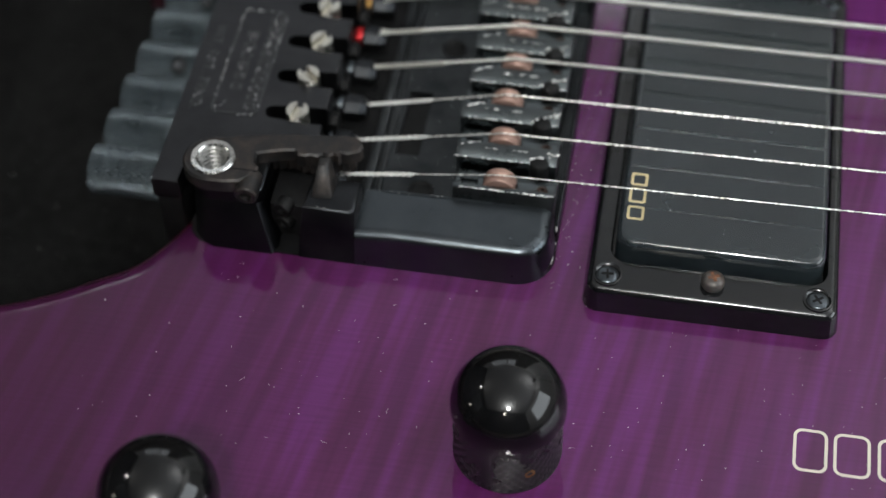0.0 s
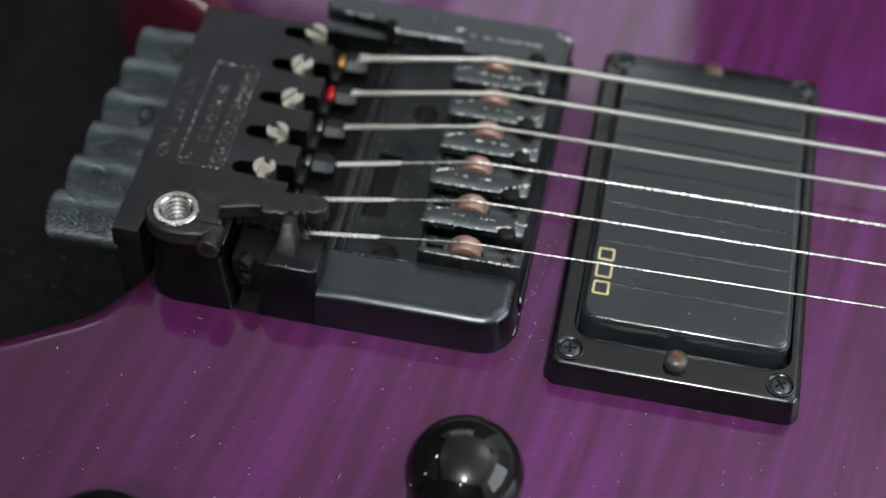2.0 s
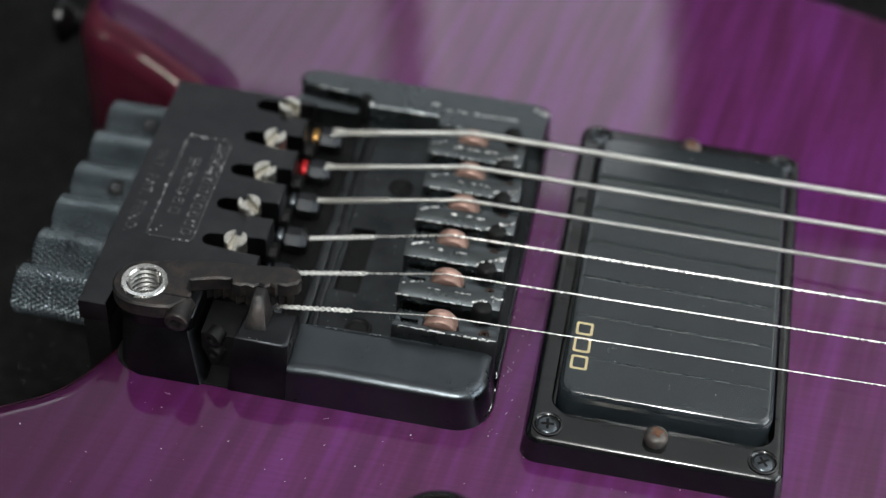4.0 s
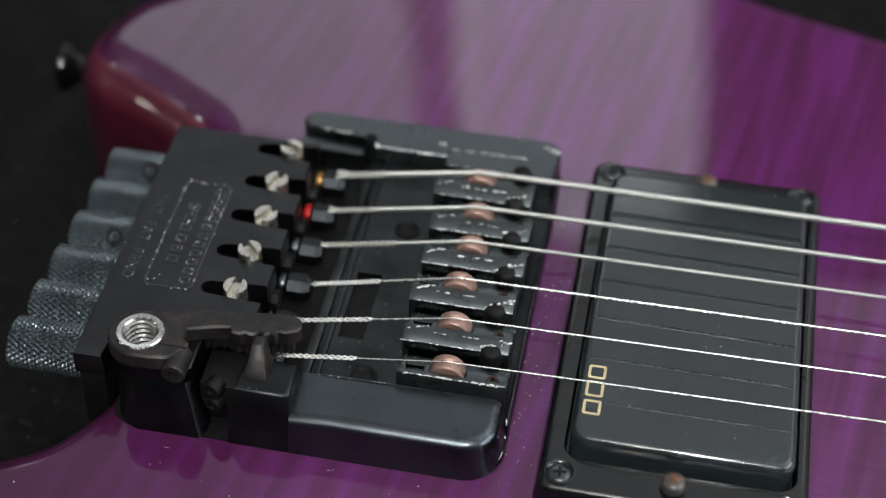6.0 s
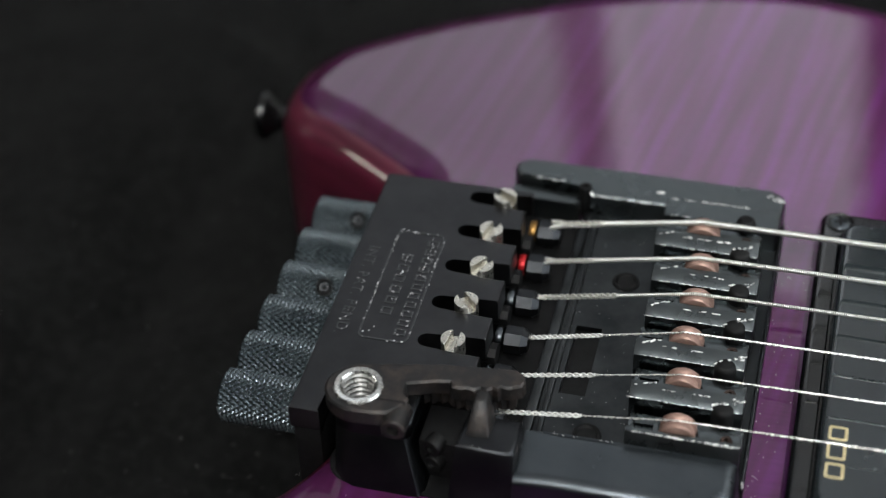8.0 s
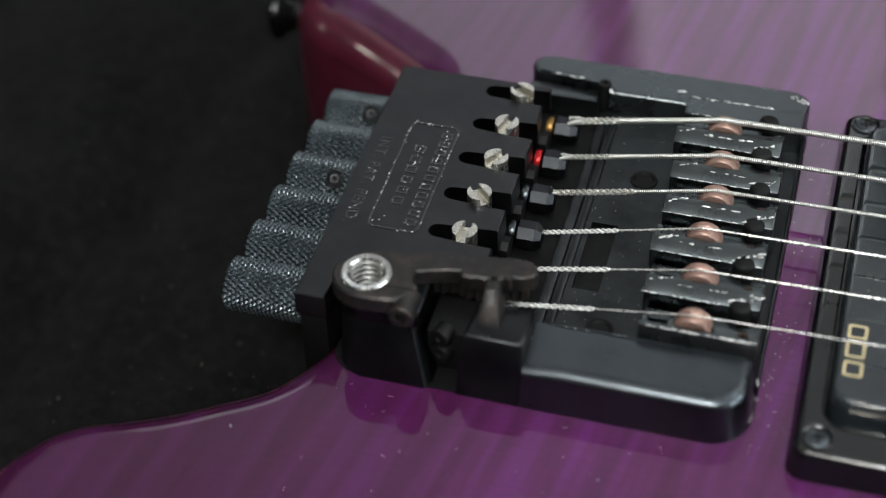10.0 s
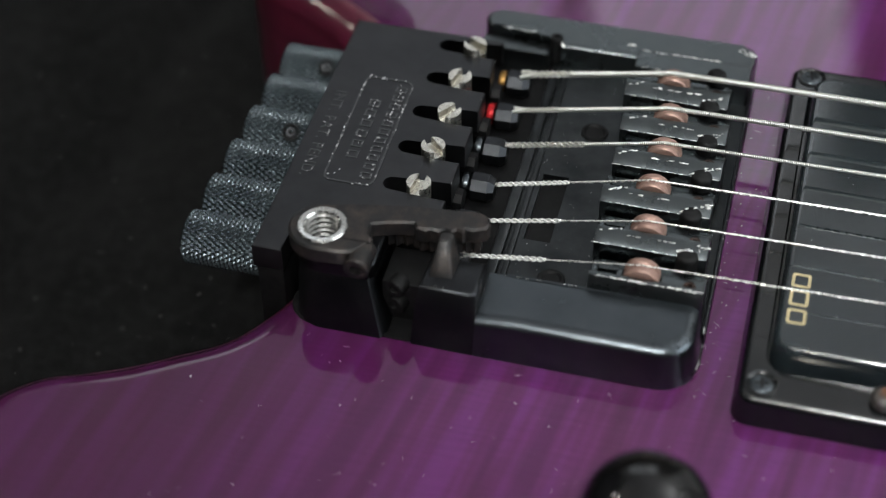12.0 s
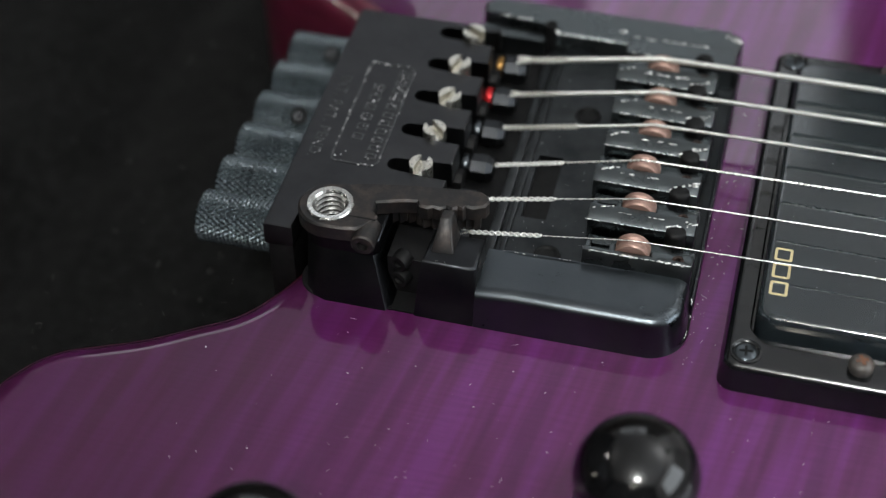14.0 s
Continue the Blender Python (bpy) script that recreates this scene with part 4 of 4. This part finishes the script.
near = [(-73.0, 3.0), (-70.2, 3.5), (-68.6, 4.8), (-67.4, 6.6), (-67.3, 7.8), (-68.2, 8.6), (-68.4, 10.9), (-64.0, 12.3), (-61.4, 12.8), (-60.9, 11.8), (-59.2, 11.6), (-58.4, 12.1), (-57.0, 11.8), (-56.0, 12.6), (-54.8, 12.2), (-54.0, 12.9), (-53.0, 12.6), (-52.6, 13.5), (-51.2, 13.4), (-50.2, 13.9), (-49.2, 14.4), (-48.8, 15.7), (-49.3, 17.1), (-50.6, 18.0), (-52.5, 18.1), (-64.0, 16.7), (-72.0, 15.2), (-74.4, 14.5)]
bm = bmesh.new()
prism_with_hole(bm, turn + near, (INX, INY, 4.25), 12.5, 15.6, 0.4)
lever = part("lever", bm, LEVER, br, "bare brownish steel locking lever")
# ragged teeth on the underside of the lever
bm = bmesh.new()
teeth = [(-66.0, 15.6), (-66.0, 12.4)]
for k, (x, y) in enumerate(((-64.6, 12.5), (-63.0, 13.0), (-61.6, 13.1), (-60.2, 12.2), (-58.6, 12.6), (-57.0, 12.4), (-55.4, 12.9), (-54.0, 13.2), (-52.6, 13.7), (-51.2, 14.1))):
    teeth += [(x - 0.5, y + 0.7), (x, y)]
teeth += [(-50.2, 14.6), (-50.4, 16.6)]
prism(bm, teeth, 9.4, 12.6)
part("ratchet_teeth", bm, LEVER, lever, "ragged rusty teeth under the lever", sharp=20)
bm = bmesh.new()
box(bm, INX + 3.9, INX + 9.0, INY - 2.2, INY - 1.9, 15.52, 15.63)
part("slit", bm, DARK, lever)
bm = bmesh.new()
lathe(bm, [(3.2, 13.8), (4.3, 13.8), (4.3, 15.8), (4.1, 16.05), (3.3, 15.95), (3.05, 15.6)], at(INX, INY, 0), 48, True)
insert = part("threaded_insert", bm, NICKEL, lever, "bright nickel threaded arm insert", sharp=25)
bm = bmesh.new()
prof = []
for k in range(7):
    prof += [(3.2, 15.7 - k * 1.15), (3.2, 15.45 - k * 1.15), (2.65, 15.1 - k * 1.15), (2.65, 14.9 - k * 1.15)]
prof += [(2.7, 7.0), (0, 7.0)]
lathe(bm, prof, at(INX, INY, 0), 48)
part("thread", bm, THREAD, lever, "steel thread inside the insert", sharp=25)
bm = bmesh.new()
lathe(bm, [(0, 1.2), (1.0, 1.2), (1.1, 0), (1.95, 0.02), (2.2, 0.3), (2.2, 5.2), (1.0, 5.3), (0, 5.3)], at(-68.6, 1.7, 13.3, Matrix.Rotation(radians(-90), 4, "X")), 24)
part("clamp_screw", bm, LEVER, lever, "hex-socket clamp screw")
# near-black filler holding the shade of the gap behind the post, with two screws
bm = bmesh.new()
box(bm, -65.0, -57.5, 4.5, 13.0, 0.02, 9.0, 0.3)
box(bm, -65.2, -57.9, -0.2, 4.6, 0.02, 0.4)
part("post_gap_shade", bm, DARK, br)
for z in (8.6, 4.6):
    bm = bmesh.new()
    lathe(bm, [(0, 0.6), (0.8, 0.6), (0.9, 0), (1.6, 0.05), (1.8, 0.4), (1.8, 2.5)], at(-62.6, 3.2, z, Matrix.Rotation(radians(-90), 4, "X") @ Matrix.Rotation(radians(20), 4, "Y")), 20)
    part("socket_screw", bm, DARK, br)
# stop block with the upright pawl
bm = bmesh.new()
rake = [([(-58.9, -0.5), (-48.6, -0.6), (-48.04, -0.5), (-48.04, 10.3), (-57.6, 10.3)], 0.05), ([(-58.5, 0.9), (-48.6, 0.6), (-48.04, 0.8), (-48.04, 10.3), (-57.6, 10.3)], 6.0), ([(-58.0, 2.6), (-49.2, 2.4), (-48.2, 3.3), (-48.2, 10.3), (-57.6, 10.3)], 11.6)]
loops = [[bm.verts.new((x, y, z)) for x, y in q] for q, z in rake]
for a, c in zip(loops, loops[1:]):
    for k in range(5):
        bm.faces.new((a[k], a[(k + 1) % 5], c[(k + 1) % 5], c[k]))
bm.faces.new(loops[0][::-1])
bm.faces.new(loops[-1])
bmesh.ops.bevel(bm, geom=[e for e in bm.edges if all(v in loops[-1] for v in e.verts)], offset=0.6, segments=3, profile=0.5, affect="EDGES")
part("stop_block", bm, POST_BLACK, br, "black stop block")
bm = bmesh.new()
lathe(bm, [(0.5, -0.2), (0.55, 0.06), (1.0, 0.1), (1.1, -0.2)], at(-48.12, 5.4, 9.6, ALONG_X), 16)
part("grub_screw", bm, LEVER, br)
bm = bmesh.new()
low, high = [(-57.0, 4.6), (-52.8, 4.9), (-52.6, 10.0), (-57.0, 10.0)], [(-56.2, 9.0), (-54.4, 9.2), (-54.0, 11.4), (-56.2, 11.4)]
a, b = [bm.verts.new((x, y, 11.5)) for x, y in low], [bm.verts.new((x, y, 16.3)) for x, y in high]
bm.faces.new(b)
bm.faces.new(a[::-1])
for k in range(4):
    bm.faces.new((a[k], a[(k + 1) % 4], b[(k + 1) % 4], b[k]))
bmesh.ops.bevel(bm, geom=list(bm.edges), offset=0.35, segments=2, profile=0.5, affect="EDGES")
part("pawl", bm, LEVER, br, "worn brown steel pawl")

# ---- strings ----
for i, (y, g, rx) in enumerate(zip(SADDLE_Y, GAUGE, ROLLER_X)):
    mat = WOUND if i > 2 else PLAIN_STRING
    s = thing("guitar_string", ("thick wound nickel guitar string over a roller saddle" if i > 2 else "thin plain steel guitar string over a roller saddle"), "guitar string", "six strings")
    r = g / 2
    top = 11.65 + r
    z_end = (7.0, 5.2, 4.6, 5.4, 6.0, 6.8)[i]
    x_end = -52.2
    x_tw = (-40.0, -39.5, -40.0, -39.0, -44.6, -45.0)[i]
    slope = lambda x: z_end + (top - z_end) * (x - x_end) / (rx - x_end)
    far_y = y + (41.35 - y) * 0.12
    path = [(x_tw + (rx - x_tw) * k / 12, y, slope(x_tw + (rx - x_tw) * k / 12)) for k in range(12)]
    path += [(rx - 0.6, y, top - 0.06), (rx, y, top), (rx + 0.6, y, top - 0.01)]
    path += [(rx + (300 - rx) * k / 24, y + (far_y - y) * k / 24, top + 4.0 * k / 24) for k in range(1, 25)]
    bm = bmesh.new()
    tube(bm, path, r, 10)
    part("wire", bm, mat, s)
    # the twisted tail behind the saddle
    for phase in (0, math.pi):
        bm = bmesh.new()
        turns, steps = (5.5, 5.5, 6.5, 6.5, 4.5, 3.5)[i], 150
        amp, thin = (max(r * 0.9, 0.26), max(r * 0.85, 0.22)) if i < 4 else (r * 0.62, r * 0.6)
        helix = []
        for k in range(steps + 1):
            x = x_end + (x_tw + 0.8 - x_end) * k / steps
            a = phase + turns * math.tau * k / steps
            helix.append((x, y + amp * math.cos(a), slope(x) + amp * math.sin(a)))
        tube(bm, helix, thin, 6)
        part("twist", bm, TWIST if i < 3 else mat, s)

    # the two ends of the loop that spread towards the ball end
    bm = bmesh.new()
    for side in (-1, 1):
        tube(bm, [(x_end + 0.3, y + side * 0.15, z_end + 0.05), (x_end - 0.9, y + side * max(r, 0.35), z_end - 0.1), (x_end - 2.4, y + side * max(r * 1.5, 0.7), z_end - 0.6)], max(r * 0.8, 0.2), 8)
    part("loop", bm, mat, s)

# ---- dust and lint on the lacquer and the hardware ----
rnd = random.Random(7)
bm = bmesh.new()
for k in range(330):
    if k < 70:
        x, y, z = rnd.uniform(-10.3, -4.2), rnd.uniform(-2, 84), 0.0
        if rnd.random() < 0.5:
            x = -10.3 + abs(rnd.gauss(0, 1.2))
    elif k < 150:
        x, y, z = rnd.uniform(-46, -32), rnd.uniform(14, 74), 2.4
        if -45.5 < x < -40 and 26 < y < 44.5:
            continue
    elif k < 182:
        x, y, z = rnd.uniform(2, 38), rnd.uniform(7, 75), 9.6
    else:
        x, y, z = rnd.uniform(-95, 60), rnd.uniform(-45, -1), 0.0
        if y > -14 - 0 and x < -80:
            continue
    q = rnd.uniform(0.04, 0.11) * (1.5 if rnd.random() < 0.08 else 1)
    a = rnd.uniform(0, math.tau)
    bmesh.ops.create_icosphere(bm, subdivisions=1, radius=q, matrix=Matrix.Translation((x, y, z + q * 0.3)) @ Matrix.Rotation(a, 4, "Z") @ Matrix.Diagonal((rnd.uniform(0.6, 1.8), 0.7, 0.5, 1)))
tagged(part("dust", bm, DUST), "pale dust specks lying on the guitar", "dust", "", "stuff")

# fine hairs of lint
rnd = random.Random(11)
bm = bmesh.new()
for k in range(13):
    if k < 9:
        x, y, z = rnd.uniform(-75, 50), rnd.uniform(-42, -3), 0.05
    else:
        x, y, z = rnd.uniform(-9.5, -4.8), rnd.uniform(0, 80), 0.05
    a, bend, length = rnd.uniform(0, math.tau), rnd.uniform(-1.2, 1.2), rnd.uniform(0.5, 1.4)
    hair = []
    for j in range(7):
        hair.append((x, y, z))
        x, y, a = x + math.cos(a) * length / 6, y + math.sin(a) * length / 6, a + bend / 6
    tube(bm, hair, 0.022, 5)
tagged(part("lint", bm, DUST), "pale hairs of lint lying on the lacquer", "lint", "", "stuff")

# specks of dust caught in the plush
rnd = random.Random(19)
bm = bmesh.new()
for k in range(170):
    x, y = -92 - abs(rnd.gauss(0, 60)), rnd.uniform(-30, 130)
    q = rnd.uniform(0.05, 0.13)
    bmesh.ops.create_icosphere(bm, subdivisions=1, radius=q, matrix=Matrix.Translation((x, y, plush_height(x, y) + 0.15)) @ Matrix.Diagonal((rnd.uniform(0.7, 2.0), 0.8, 0.6, 1)))
tagged(part("plush_dust", bm, DUST), "pale dust specks caught in the black plush", "dust", "", "stuff")
